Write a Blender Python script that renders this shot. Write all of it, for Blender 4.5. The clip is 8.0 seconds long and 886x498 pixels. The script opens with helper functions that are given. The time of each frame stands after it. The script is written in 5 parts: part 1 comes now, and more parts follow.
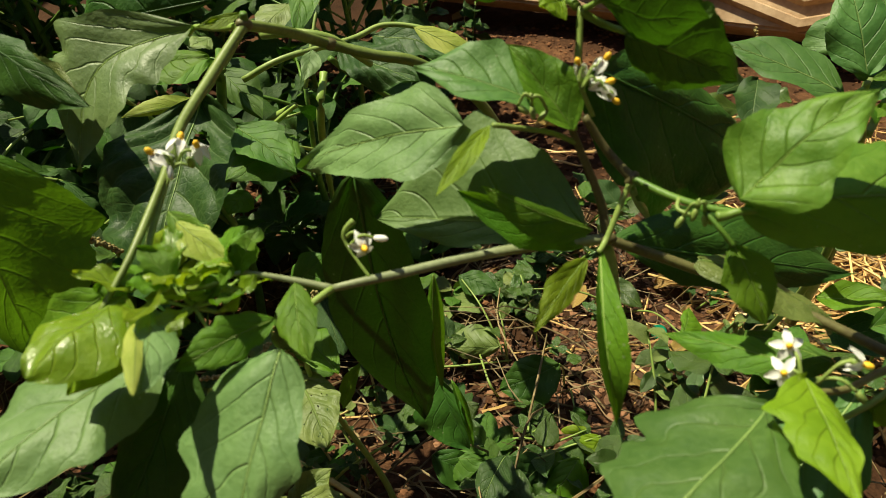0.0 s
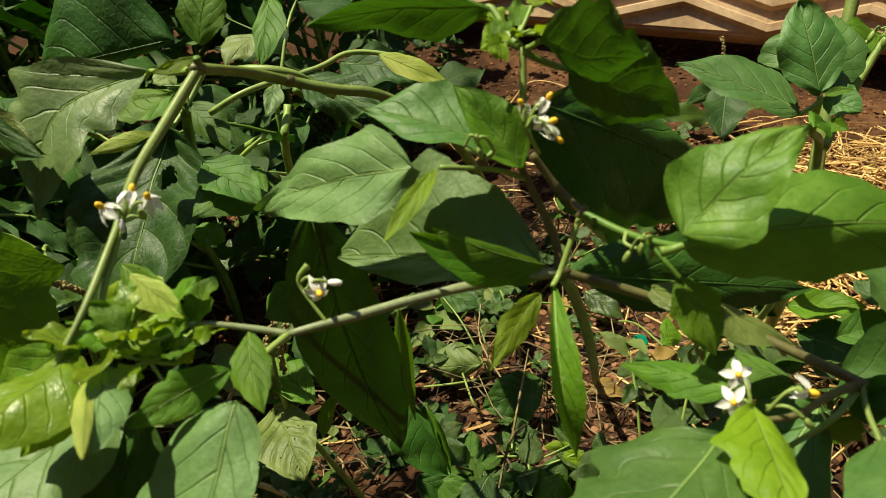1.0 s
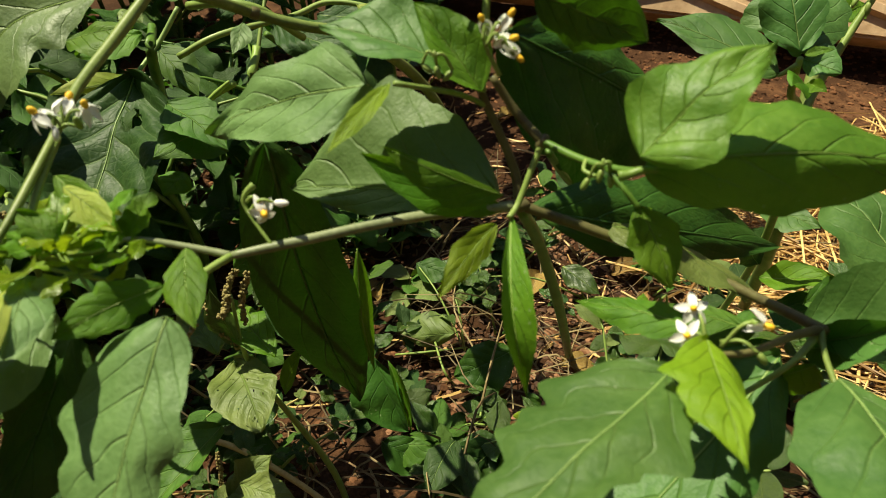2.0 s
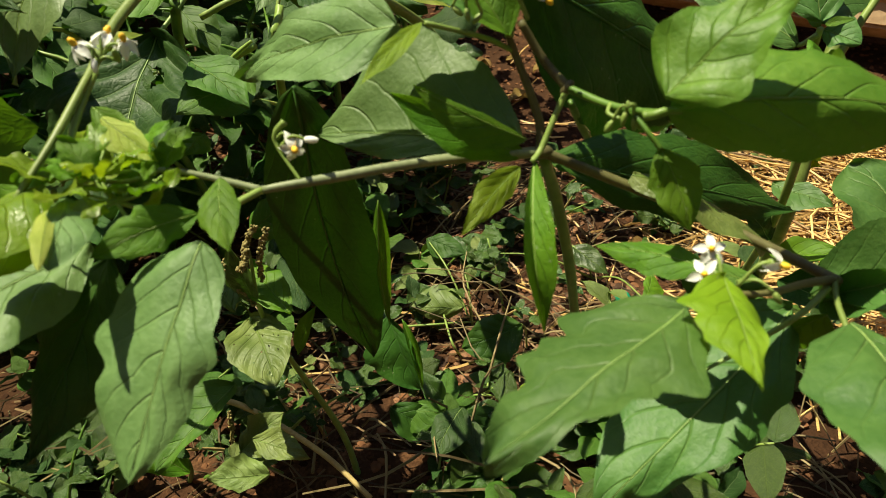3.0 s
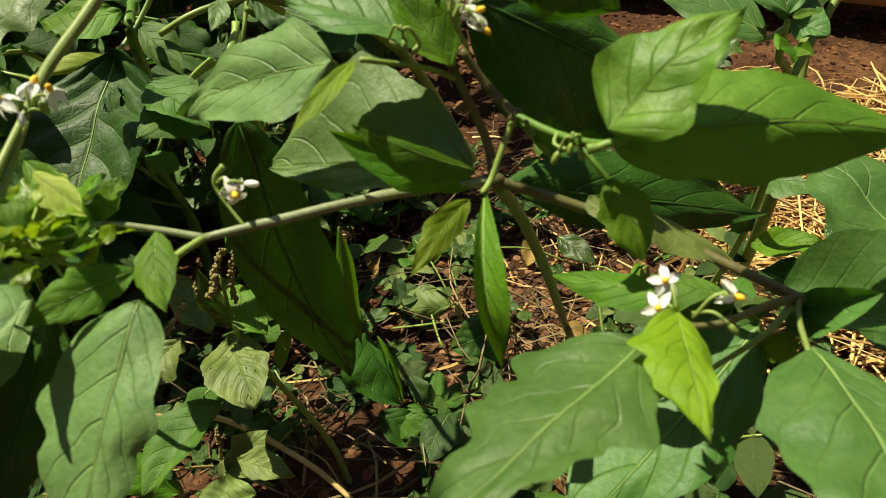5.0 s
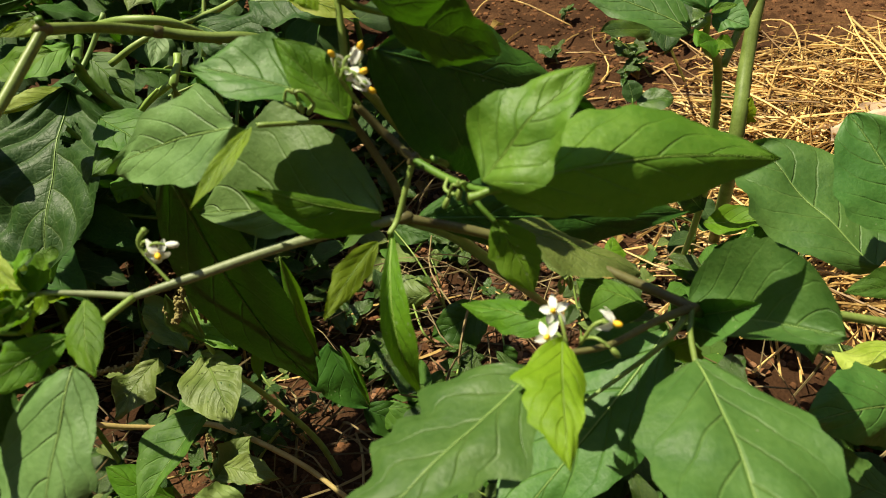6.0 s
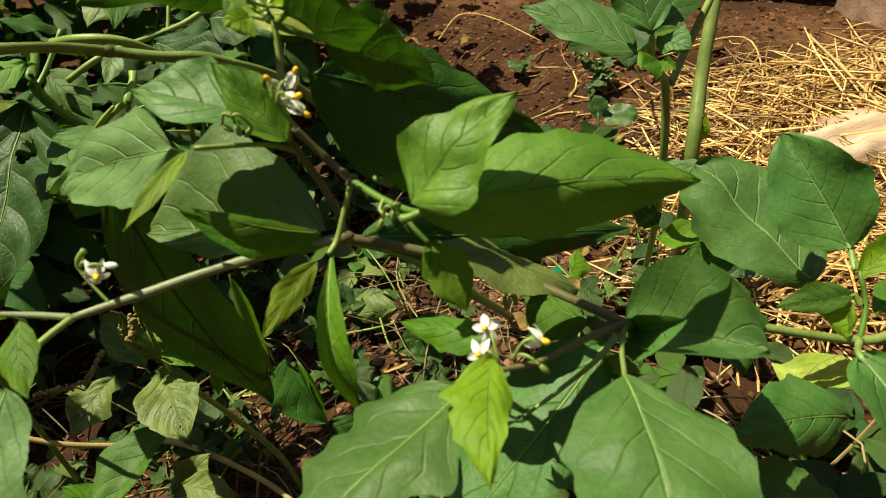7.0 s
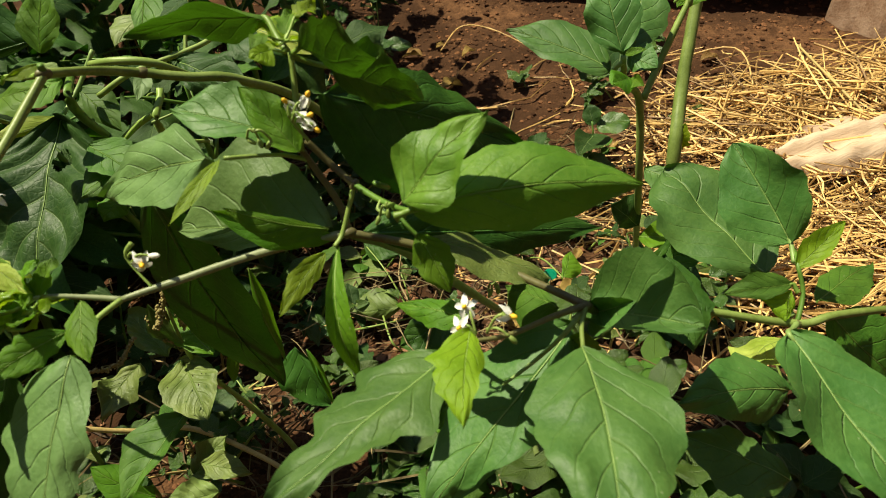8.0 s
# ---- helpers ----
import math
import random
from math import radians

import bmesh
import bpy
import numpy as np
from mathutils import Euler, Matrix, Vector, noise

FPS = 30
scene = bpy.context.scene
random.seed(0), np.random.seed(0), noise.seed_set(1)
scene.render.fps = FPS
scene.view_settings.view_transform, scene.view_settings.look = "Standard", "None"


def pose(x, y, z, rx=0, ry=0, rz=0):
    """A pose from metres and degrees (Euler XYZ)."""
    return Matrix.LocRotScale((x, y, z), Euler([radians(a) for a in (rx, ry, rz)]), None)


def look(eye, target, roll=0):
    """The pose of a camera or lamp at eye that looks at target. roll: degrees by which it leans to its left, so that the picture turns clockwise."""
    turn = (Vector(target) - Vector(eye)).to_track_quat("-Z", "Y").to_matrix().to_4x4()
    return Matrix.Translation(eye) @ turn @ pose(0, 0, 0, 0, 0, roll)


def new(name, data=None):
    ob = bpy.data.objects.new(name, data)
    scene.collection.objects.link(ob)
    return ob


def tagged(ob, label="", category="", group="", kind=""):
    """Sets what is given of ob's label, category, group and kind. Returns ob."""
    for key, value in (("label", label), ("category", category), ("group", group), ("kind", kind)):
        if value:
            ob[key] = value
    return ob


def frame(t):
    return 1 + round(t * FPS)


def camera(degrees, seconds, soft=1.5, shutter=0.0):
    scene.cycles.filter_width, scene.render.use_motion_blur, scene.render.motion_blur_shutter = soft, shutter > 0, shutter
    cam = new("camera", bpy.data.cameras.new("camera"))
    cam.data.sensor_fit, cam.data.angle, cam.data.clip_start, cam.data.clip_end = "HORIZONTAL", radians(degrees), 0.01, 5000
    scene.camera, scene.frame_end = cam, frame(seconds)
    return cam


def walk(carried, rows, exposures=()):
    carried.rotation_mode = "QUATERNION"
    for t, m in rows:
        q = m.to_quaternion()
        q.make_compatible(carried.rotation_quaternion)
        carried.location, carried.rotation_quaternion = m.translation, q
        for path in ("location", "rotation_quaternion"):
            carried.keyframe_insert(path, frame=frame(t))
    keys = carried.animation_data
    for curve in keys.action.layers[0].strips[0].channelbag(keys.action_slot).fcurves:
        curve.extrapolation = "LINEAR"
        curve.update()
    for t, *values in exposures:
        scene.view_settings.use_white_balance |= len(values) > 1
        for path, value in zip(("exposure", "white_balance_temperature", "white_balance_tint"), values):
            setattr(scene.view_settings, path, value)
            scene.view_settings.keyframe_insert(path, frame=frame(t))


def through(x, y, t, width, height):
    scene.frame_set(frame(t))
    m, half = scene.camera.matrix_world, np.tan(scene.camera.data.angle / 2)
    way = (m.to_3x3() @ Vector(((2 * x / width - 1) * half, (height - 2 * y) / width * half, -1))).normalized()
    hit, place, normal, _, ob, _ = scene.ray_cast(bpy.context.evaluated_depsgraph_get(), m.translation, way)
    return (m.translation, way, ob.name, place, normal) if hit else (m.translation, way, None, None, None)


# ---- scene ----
cam = camera(69.5, 8.0, soft=0.55)
PATH = [
    (0, (0.024, 0.022, 0.553), (-0.115, 1.586, -0.686), -2.2),
    (0.5, (0.032, 0.029, 0.553), (-0.075, 1.602, -0.677), -3.2),
    (1, (0.035, 0.027, 0.561), (-0.068, 1.612, -0.654), -3.7),
    (1.5, (0.039, 0.027, 0.56), (-0.037, 1.616, -0.652), -3.2),
    (1.7, (0.045, 0.026, 0.552), (0.001, 1.605, -0.675), -1.3),
    (2.8, (0.043, 0.011, 0.534), (-0.041, 1.546, -0.746), 0.1),
    (3, (0.04, 0.009, 0.533), (-0.038, 1.544, -0.747), 0.5),
    (3.5, (0.044, 0.008, 0.539), (-0.033, 1.557, -0.725), 0.2),
    (4, (0.044, 0.011, 0.538), (-0.028, 1.564, -0.72), -0.1),
    (4.2, (0.044, 0.011, 0.539), (-0.027, 1.57, -0.711), -0.4),
    (5.3, (0.064, 0.032, 0.546), (-0.028, 1.491, -0.819), -4.6),
    (5.5, (0.072, 0.035, 0.553), (-0.033, 1.473, -0.834), -6.4),
    (6, (0.086, 0.029, 0.566), (-0.009, 1.461, -0.826), -7.4),
    (6.5, (0.1, 0.027, 0.571), (0.084, 1.479, -0.805), -5.6),
    (7, (0.1, 0.027, 0.57), (0.072, 1.481, -0.803), -5.8),
    (7.5, (0.097, 0.02, 0.577), (0.021, 1.475, -0.794), -7.4),
    (8, (0.107, -0.006, 0.593), (0.063, 1.463, -0.764), -6.3),
]
walk(cam, [(t, look(eye, target, roll)) for t, eye, target, roll in PATH], ((0, 0.58), (1.7, 0.59), (2.8, 0.70), (4.2, 0.70), (5.3, 0.66), (8, 0.60)))

cam.data.dof.use_dof = True
cam.data.dof.focus_distance = 0.50
cam.data.dof.aperture_fstop = 21.0

# ---- daylight ----
SUN_TO = Vector((-0.42, 0.23, 1.0)).normalized()
world = bpy.data.worlds.new("daylight")
scene.world = world
world.use_nodes = True
sky = world.node_tree.nodes.new("ShaderNodeTexSky")
sky.sky_type, sky.sun_disc = "NISHITA", False
sky.sun_elevation = math.asin(SUN_TO.z)
sky.sun_rotation = math.atan2(SUN_TO.x, SUN_TO.y)
world.node_tree.links.new(sky.outputs[0], world.node_tree.nodes["Background"].inputs[0])
world.node_tree.nodes["Background"].inputs[1].default_value = 0.060
sun = new("sun", bpy.data.lights.new("sun", "SUN"))
sun.data.energy, sun.data.angle, sun.data.color = 5.0, radians(0.55), (1.0, 0.935, 0.66)
sun.matrix_basis = look(SUN_TO * 10, (0, 0, 0))


# ---- materials ----
def shader(name):
    m = bpy.data.materials.new(name)
    m.use_nodes = True
    t = m.node_tree
    return m, t, t.nodes, t.links, t.nodes["Principled BSDF"], t.nodes["Material Output"]


def math_node(t, op, a, b=None, c=None):
    n = t.nodes.new("ShaderNodeMath")
    n.operation = op
    for i, v in enumerate((a, b, c)):
        if v is None:
            continue
        if isinstance(v, (int, float)):
            n.inputs[i].default_value = v
        else:
            t.links.new(v, n.inputs[i])
    return n.outputs[0]


def noise_node(t, scale, detail=4.0, vector=None, rough=0.55):
    n = t.nodes.new("ShaderNodeTexNoise")
    n.inputs["Scale"].default_value, n.inputs["Detail"].default_value = scale, detail
    n.inputs["Roughness"].default_value = rough
    if vector is not None:
        t.links.new(vector, n.inputs["Vector"])
    return n.outputs["Fac"]


def ramp(t, fac, stops):
    n = t.nodes.new("ShaderNodeValToRGB")
    e = n.color_ramp.elements
    while len(e) < len(stops):
        e.new(0.5)
    for el, (p, c) in zip(e, stops):
        el.position, el.color = p, (*c, 1)
    t.links.new(fac, n.inputs[0])
    return n.outputs[0]


def mixed(t, fac, a, b, blend="MIX"):
    n = t.nodes.new("ShaderNodeMix")
    n.data_type, n.blend_type = "RGBA", blend
    for i, v in ((0, fac), (6, a), (7, b)):
        if isinstance(v, tuple):
            n.inputs[i].default_value = (*v, 1)
        elif isinstance(v, (int, float)):
            n.inputs[i].default_value = v
        else:
            t.links.new(v, n.inputs[i])
    return n.outputs[2]


def bump(t, height, strength, distance, bsdf):
    n = t.nodes.new("ShaderNodeBump")
    n.inputs["Strength"].default_value, n.inputs["Distance"].default_value = strength, distance
    t.links.new(height, n.inputs["Height"])
    t.links.new(n.outputs[0], bsdf.inputs["Normal"])
    return n.outputs[0]


def leaf_material(name, dark, light, vein, glow, rough=0.42, veins=6.5, through=0.35, vein_show=0.45, gloss=0.5, net_show=0.1):
    """A leaf's skin: side veins by its UV (x along, y across from -1 to 1), blotches, wax, and light that shines through."""
    m, t, nodes, links, bsdf, out = shader(name)
    uv = nodes.new("ShaderNodeUVMap")
    uv.uv_map = "leaf"
    sep = nodes.new("ShaderNodeSeparateXYZ")
    links.new(uv.outputs[0], sep.inputs[0])
    info = nodes.new("ShaderNodeObjectInfo")
    coord = nodes.new("ShaderNodeTexCoord")
    shift = nodes.new("ShaderNodeVectorMath")
    shift.operation = "ADD"
    links.new(coord.outputs["Object"], shift.inputs[0])
    links.new(info.outputs["Random"], shift.inputs[1])
    across = math_node(t, "ABSOLUTE", sep.outputs[1])
    along = math_node(t, "SUBTRACT", sep.outputs[0], math_node(t, "MULTIPLY", math_node(t, "POWER", across, 1.2), 0.36))
    wob = math_node(t, "MULTIPLY", math_node(t, "SUBTRACT", noise_node(t, 60, 2, shift.outputs[0]), 0.5), 0.16)
    odd = math_node(t, "MULTIPLY", math_node(t, "GREATER_THAN", sep.outputs[1], 0.0), 0.43)
    odd = math_node(t, "ADD", odd, 0.5)
    ph = math_node(t, "FRACT", math_node(t, "ADD", math_node(t, "ADD", math_node(t, "MULTIPLY", along, veins), wob), odd))
    dist = math_node(t, "ABSOLUTE", math_node(t, "SUBTRACT", ph, 0.5))
    side = math_node(t, "SMOOTH_MIN", math_node(t, "MULTIPLY", dist, 17.0), 1.0, 0.4)
    fade = math_node(t, "MULTIPLY", math_node(t, "SUBTRACT", 1.0, side), math_node(t, "SUBTRACT", 1.05, across))
    mid = math_node(t, "SUBTRACT", 1.0, math_node(t, "MINIMUM", math_node(t, "MULTIPLY", across, 22.0), 1.0))
    mask = math_node(t, "MAXIMUM", math_node(t, "MAXIMUM", fade, mid), 0.0)
    cells = nodes.new("ShaderNodeTexVoronoi")
    cells.feature = "DISTANCE_TO_EDGE"
    net = nodes.new("ShaderNodeMapping")
    net.inputs["Scale"].default_value = (24, 8, 1)
    links.new(uv.outputs[0], net.inputs[0])
    links.new(net.outputs[0], cells.inputs["Vector"])
    cells.inputs["Scale"].default_value = 1.0
    mesh_lines = math_node(t, "SUBTRACT", 1.0, math_node(t, "MINIMUM", math_node(t, "MULTIPLY", cells.outputs["Distance"], 7.0), 1.0))
    big = noise_node(t, 35, 5, shift.outputs[0], 0.65)
    fine = noise_node(t, 420, 3, shift.outputs[0])
    col = ramp(t, math_node(t, "ADD", math_node(t, "MULTIPLY", big, 0.75), math_node(t, "MULTIPLY", fine, 0.25)), ((0.40, dark), (0.60, light)))
    hue = nodes.new("ShaderNodeHueSaturation")
    links.new(math_node(t, "MULTIPLY_ADD", info.outputs["Random"], 0.024, 0.488), hue.inputs["Hue"])
    links.new(math_node(t, "MULTIPLY_ADD", info.outputs["Random"], 0.35, 0.82), hue.inputs["Value"])
    links.new(col, hue.inputs["Color"])
    lines = math_node(t, "MAXIMUM", mask, math_node(t, "MULTIPLY", mesh_lines, net_show))
    col = mixed(t, math_node(t, "MULTIPLY", lines, vein_show), hue.outputs[0], vein)
    specks = nodes.new("ShaderNodeTexVoronoi")
    specks.inputs["Scale"].default_value = 260
    links.new(shift.outputs[0], specks.inputs["Vector"])
    dot = math_node(t, "LESS_THAN", specks.outputs["Distance"], 0.13)
    dot = math_node(t, "MULTIPLY", dot, math_node(t, "GREATER_THAN", big, 0.58))
    col = mixed(t, math_node(t, "MULTIPLY", dot, 0.35), col, (0.35, 0.40, 0.24))
    links.new(col, bsdf.inputs["Base Color"])
    links.new(math_node(t, "MULTIPLY_ADD", fine, 0.2, rough - 0.1), bsdf.inputs["Roughness"])
    bsdf.inputs["Specular IOR Level"].default_value = gloss
    relief = math_node(t, "ADD", math_node(t, "MULTIPLY", mask, -0.9), math_node(t, "MULTIPLY", fine, 0.5))
    relief = math_node(t, "SUBTRACT", relief, math_node(t, "MULTIPLY", mesh_lines, net_show))
    nrm = bump(t, relief, 0.7, 0.0009, bsdf)
    trans = nodes.new("ShaderNodeBsdfTranslucent")
    links.new(mixed(t, math_node(t, "MULTIPLY", mask, 0.35), glow, tuple(0.5 * c for c in glow)), trans.inputs[0])
    links.new(nrm, trans.inputs["Normal"])
    mix = nodes.new("ShaderNodeMixShader")
    mix.inputs[0].default_value = through
    links.new(bsdf.outputs[0], mix.inputs[1])
    links.new(trans.outputs[0], mix.inputs[2])
    links.new(mix.outputs[0], out.inputs[0])
    return m


MATURE = leaf_material("leaf_mature", (0.040, 0.110, 0.010), (0.080, 0.178, 0.017), (0.13, 0.22, 0.04), (0.08, 0.23, 0.006), 0.58, veins=5.5, through=0.22, gloss=0.35)
PALE = leaf_material("leaf_waxy", (0.102, 0.195, 0.055), (0.155, 0.268, 0.084), (0.23, 0.35, 0.12), (0.10, 0.27, 0.010), 0.54, veins=5.5, through=0.2, gloss=0.42, net_show=0.04)
SAGE = leaf_material("leaf_matte_sage", (0.050, 0.130, 0.023), (0.088, 0.186, 0.037), (0.19, 0.29, 0.08), (0.08, 0.22, 0.008), 0.55, veins=5.5, through=0.2, gloss=0.45, vein_show=0.36, net_show=0.03)
LUSH = leaf_material("leaf_lush", (0.085, 0.175, 0.013), (0.148, 0.250, 0.026), (0.20, 0.33, 0.06), (0.14, 0.36, 0.010), 0.5, veins=5.5, through=0.34, gloss=0.42, net_show=0.04)
FRESH = leaf_material("leaf_fresh", (0.062, 0.165, 0.006), (0.125, 0.265, 0.011), (0.17, 0.29, 0.04), (0.16, 0.36, 0.010), 0.55, veins=5.5, through=0.36, gloss=0.35)
YOUNG = leaf_material("leaf_young", (0.145, 0.245, 0.007), (0.23, 0.35, 0.013), (0.28, 0.39, 0.05), (0.33, 0.50, 0.010), 0.55, veins=5.5, through=0.42, gloss=0.35, vein_show=0.3, net_show=0.05)
# Darker, barely translucent green: shade on overhung leaves is put into this colour.
DEEP = leaf_material("leaf_dark_shaded", (0.022, 0.070, 0.007), (0.043, 0.110, 0.011), (0.05, 0.14, 0.02), (0.035, 0.15, 0.003), 0.55, veins=5.5, through=0.13, gloss=0.3)
OLD = leaf_material("leaf_old_blue_green", (0.018, 0.054, 0.011), (0.035, 0.085, 0.016), (0.12, 0.18, 0.06), (0.03, 0.10, 0.006), 0.5, veins=5.5, through=0.14, gloss=0.25, vein_show=0.75, net_show=0.18)
WEED = leaf_material("leaf_weed", (0.026, 0.065, 0.007), (0.075, 0.135, 0.019), (0.16, 0.22, 0.06), (0.06, 0.17, 0.008), 0.42, through=0.22, gloss=0.55)
GLOSSY = leaf_material("leaf_weed_glossy", (0.024, 0.070, 0.008), (0.060, 0.130, 0.016), (0.12, 0.19, 0.05), (0.06, 0.17, 0.006), 0.34, through=0.2, gloss=0.8)
DUSTY = leaf_material("leaf_dusty", (0.10, 0.15, 0.030), (0.18, 0.235, 0.056), (0.24, 0.30, 0.11), (0.10, 0.20, 0.01), 0.5, through=0.15, gloss=0.45, net_show=0.15)
SHEEN = leaf_material("leaf_limp_waxy", (0.110, 0.190, 0.056), (0.170, 0.265, 0.087), (0.27, 0.37, 0.12), (0.12, 0.28, 0.010), 0.5, veins=5.5, through=0.2, gloss=0.5, vein_show=0.4, net_show=0.03)
LIMP = leaf_material("leaf_limp_yellow_green", (0.120, 0.215, 0.007), (0.205, 0.310, 0.016), (0.34, 0.43, 0.06), (0.36, 0.50, 0.010), 0.33, veins=5.5, through=0.36, gloss=0.7, vein_show=0.3, net_show=0.05)
DRY = leaf_material("leaf_dry", (0.20, 0.11, 0.030), (0.40, 0.27, 0.083), (0.5, 0.4, 0.22), (0.3, 0.2, 0.06), 0.7, through=0.15, gloss=0.2)
YELLOWED = leaf_material("leaf_yellowed", (0.33, 0.45, 0.053), (0.56, 0.64, 0.143), (0.50, 0.60, 0.15), (0.50, 0.62, 0.05), 0.5, through=0.45, gloss=0.35)


def plain(name, a, b, scale, rough=0.6, relief=0.4, depth=0.001, spec=0.4, stretch=None, fine=None, island=0.0):
    """Two tones mixed by noise at two scales, with grain."""
    m, t, nodes, links, bsdf, out = shader(name)
    coord = nodes.new("ShaderNodeTexCoord")
    vec = coord.outputs["Object"]
    if stretch:
        mp = nodes.new("ShaderNodeMapping")
        mp.inputs["Scale"].default_value = stretch
        links.new(vec, mp.inputs[0])
        vec = mp.outputs[0]
    n1 = noise_node(t, scale, 5, vec)
    n2 = noise_node(t, fine or scale * 9, 4, vec)
    f = math_node(t, "ADD", math_node(t, "MULTIPLY", n1, 0.65), math_node(t, "MULTIPLY", n2, 0.35))
    if island:
        geo = nodes.new("ShaderNodeNewGeometry")
        f = math_node(t, "ADD", f, math_node(t, "MULTIPLY", math_node(t, "SUBTRACT", geo.outputs["Random Per Island"], 0.5), island))
    links.new(ramp(t, f, ((0.36, a), (0.64, b))), bsdf.inputs["Base Color"])
    links.new(math_node(t, "MULTIPLY_ADD", n2, 0.25, rough - 0.12), bsdf.inputs["Roughness"])
    bsdf.inputs["Specular IOR Level"].default_value = spec
    bump(t, f, relief, depth, bsdf)
    return m


STEM = plain("stem_green", (0.062, 0.145, 0.014), (0.125, 0.225, 0.034), 90, 0.45, 0.3, 0.0006)
STEM_OLIVE = plain("stem_olive", (0.115, 0.165, 0.03), (0.225, 0.295, 0.075), 70, 0.45, 0.3, 0.0006)
STEM_GREY = plain("stem_greyish", (0.155, 0.185, 0.085), (0.29, 0.325, 0.18), 70, 0.45, 0.3, 0.0006)
STEM_PURPLE = plain("stem_purplish", (0.085, 0.068, 0.032), (0.16, 0.155, 0.055), 70, 0.45, 0.3, 0.0006)
STEM_LIGHT = plain("stem_fresh", (0.17, 0.26, 0.05), (0.27, 0.36, 0.09), 90, 0.45, 0.3, 0.0005)
STEM_BROWN = plain("stem_brown", (0.34, 0.24, 0.085), (0.56, 0.43, 0.17), 60, 0.6, 0.4, 0.001)
RIB = plain("midrib", (0.17, 0.27, 0.07), (0.26, 0.37, 0.11), 120, 0.45, 0.2, 0.0003)
RIB_MID = plain("midrib_green", (0.12, 0.21, 0.03), (0.18, 0.28, 0.05), 120, 0.45, 0.2, 0.0003)
# Midrib for DEEP leaves, darkened with the same painted shade.
RIB_DARK = plain("midrib_dark", (0.035, 0.10, 0.016), (0.06, 0.15, 0.026), 120, 0.45, 0.2, 0.0003)
RIB_FRESH = plain("midrib_fresh", (0.20, 0.32, 0.05), (0.28, 0.40, 0.09), 120, 0.45, 0.2, 0.0003)


def petal_material():
    """White petal skin that shines when lit from behind."""
    m = plain("petal", (0.86, 0.87, 0.82), (0.93, 0.93, 0.90), 200, 0.5, 0.2, 0.0002)
    t = m.node_tree
    lit = t.nodes.new("ShaderNodeBsdfTranslucent")
    lit.inputs[0].default_value = (0.86, 0.87, 0.80, 1)
    mix = t.nodes.new("ShaderNodeMixShader")
    mix.inputs[0].default_value = 0.18
    t.links.new(t.nodes["Principled BSDF"].outputs[0], mix.inputs[1])
    t.links.new(lit.outputs[0], mix.inputs[2])
    t.links.new(mix.outputs[0], t.nodes["Material Output"].inputs[0])
    return m


PETAL = petal_material()
ANTHER = plain("anther", (0.85, 0.46, 0.015), (0.95, 0.62, 0.05), 400, 0.55, 0.3, 0.0003)
SEED = plain("seed_head", (0.15, 0.13, 0.04), (0.34, 0.27, 0.10), 500, 0.8, 0.5, 0.001)
STRAW = plain("straw", (0.20, 0.105, 0.030), (0.80, 0.52, 0.19), 25, 0.5, 0.3, 0.0008, fine=300, island=0.4)
DARK_STRAW = plain("litter", (0.045, 0.026, 0.011), (0.20, 0.125, 0.055), 30, 0.7, 0.3, 0.0008, island=0.5)
TWIG = plain("dry_twig", (0.07, 0.05, 0.02), (0.27, 0.20, 0.09), 40, 0.7, 0.3, 0.0006, island=0.5)
HUSK = plain("husk", (0.48, 0.33, 0.22), (0.66, 0.50, 0.36), 8, 0.55, 0.6, 0.004, stretch=(1, 9, 1))
CONCRETE = plain("kerb_concrete", (0.32, 0.20, 0.105), (0.58, 0.41, 0.25), 9, 0.85, 0.6, 0.004)
POST = plain("post_render", (0.24, 0.13, 0.075), (0.46, 0.31, 0.22), 30, 0.9, 0.7, 0.004)
WALL = plain("added_wall_render", (0.10, 0.065, 0.035), (0.17, 0.115, 0.065), 6, 0.9, 0.5, 0.004)
PLASTIC = plain("cap_plastic", (0.0, 0.22, 0.12), (0.01, 0.3, 0.17), 60, 0.3, 0.1, 0.0005)


def soil_material():
    m, t, nodes, links, bsdf, out = shader("red_soil")
    coord = nodes.new("ShaderNodeTexCoord")
    vec = coord.outputs["Object"]
    a, b, c = noise_node(t, 4, 5, vec), noise_node(t, 45, 6, vec, 0.7), noise_node(t, 330, 4, vec)
    f = math_node(t, "ADD", math_node(t, "MULTIPLY", a, 0.55), math_node(t, "ADD", math_node(t, "MULTIPLY", b, 0.25), math_node(t, "MULTIPLY", c, 0.2)))
    links.new(ramp(t, f, ((0.36, (0.026, 0.0115, 0.005)), (0.52, (0.058, 0.026, 0.012)), (0.66, (0.21, 0.100, 0.046)))), bsdf.inputs["Base Color"])
    bsdf.inputs["Roughness"].default_value, bsdf.inputs["Specular IOR Level"].default_value = 0.95, 0.15
    bump(t, f, 1.0, 0.012, bsdf)
    return m


SOIL = soil_material()


# ---- builders ----
def spline(points, steps):
    """A smooth line through the points."""
    p = [Vector(q) for q in points]
    p = [2 * p[0] - p[1]] + p + [2 * p[-1] - p[-2]]
    out = []
    for i in range(1, len(p) - 2):
        for k in range(steps):
            s = k / steps
            a, b, c, d = p[i - 1], p[i], p[i + 1], p[i + 2]
            out.append(0.5 * (2 * b + (c - a) * s + (2 * a - 5 * b + 4 * c - d) * s * s + (3 * b - a - 3 * c + d) * s ** 3))
    out.append(p[-2])
    return out


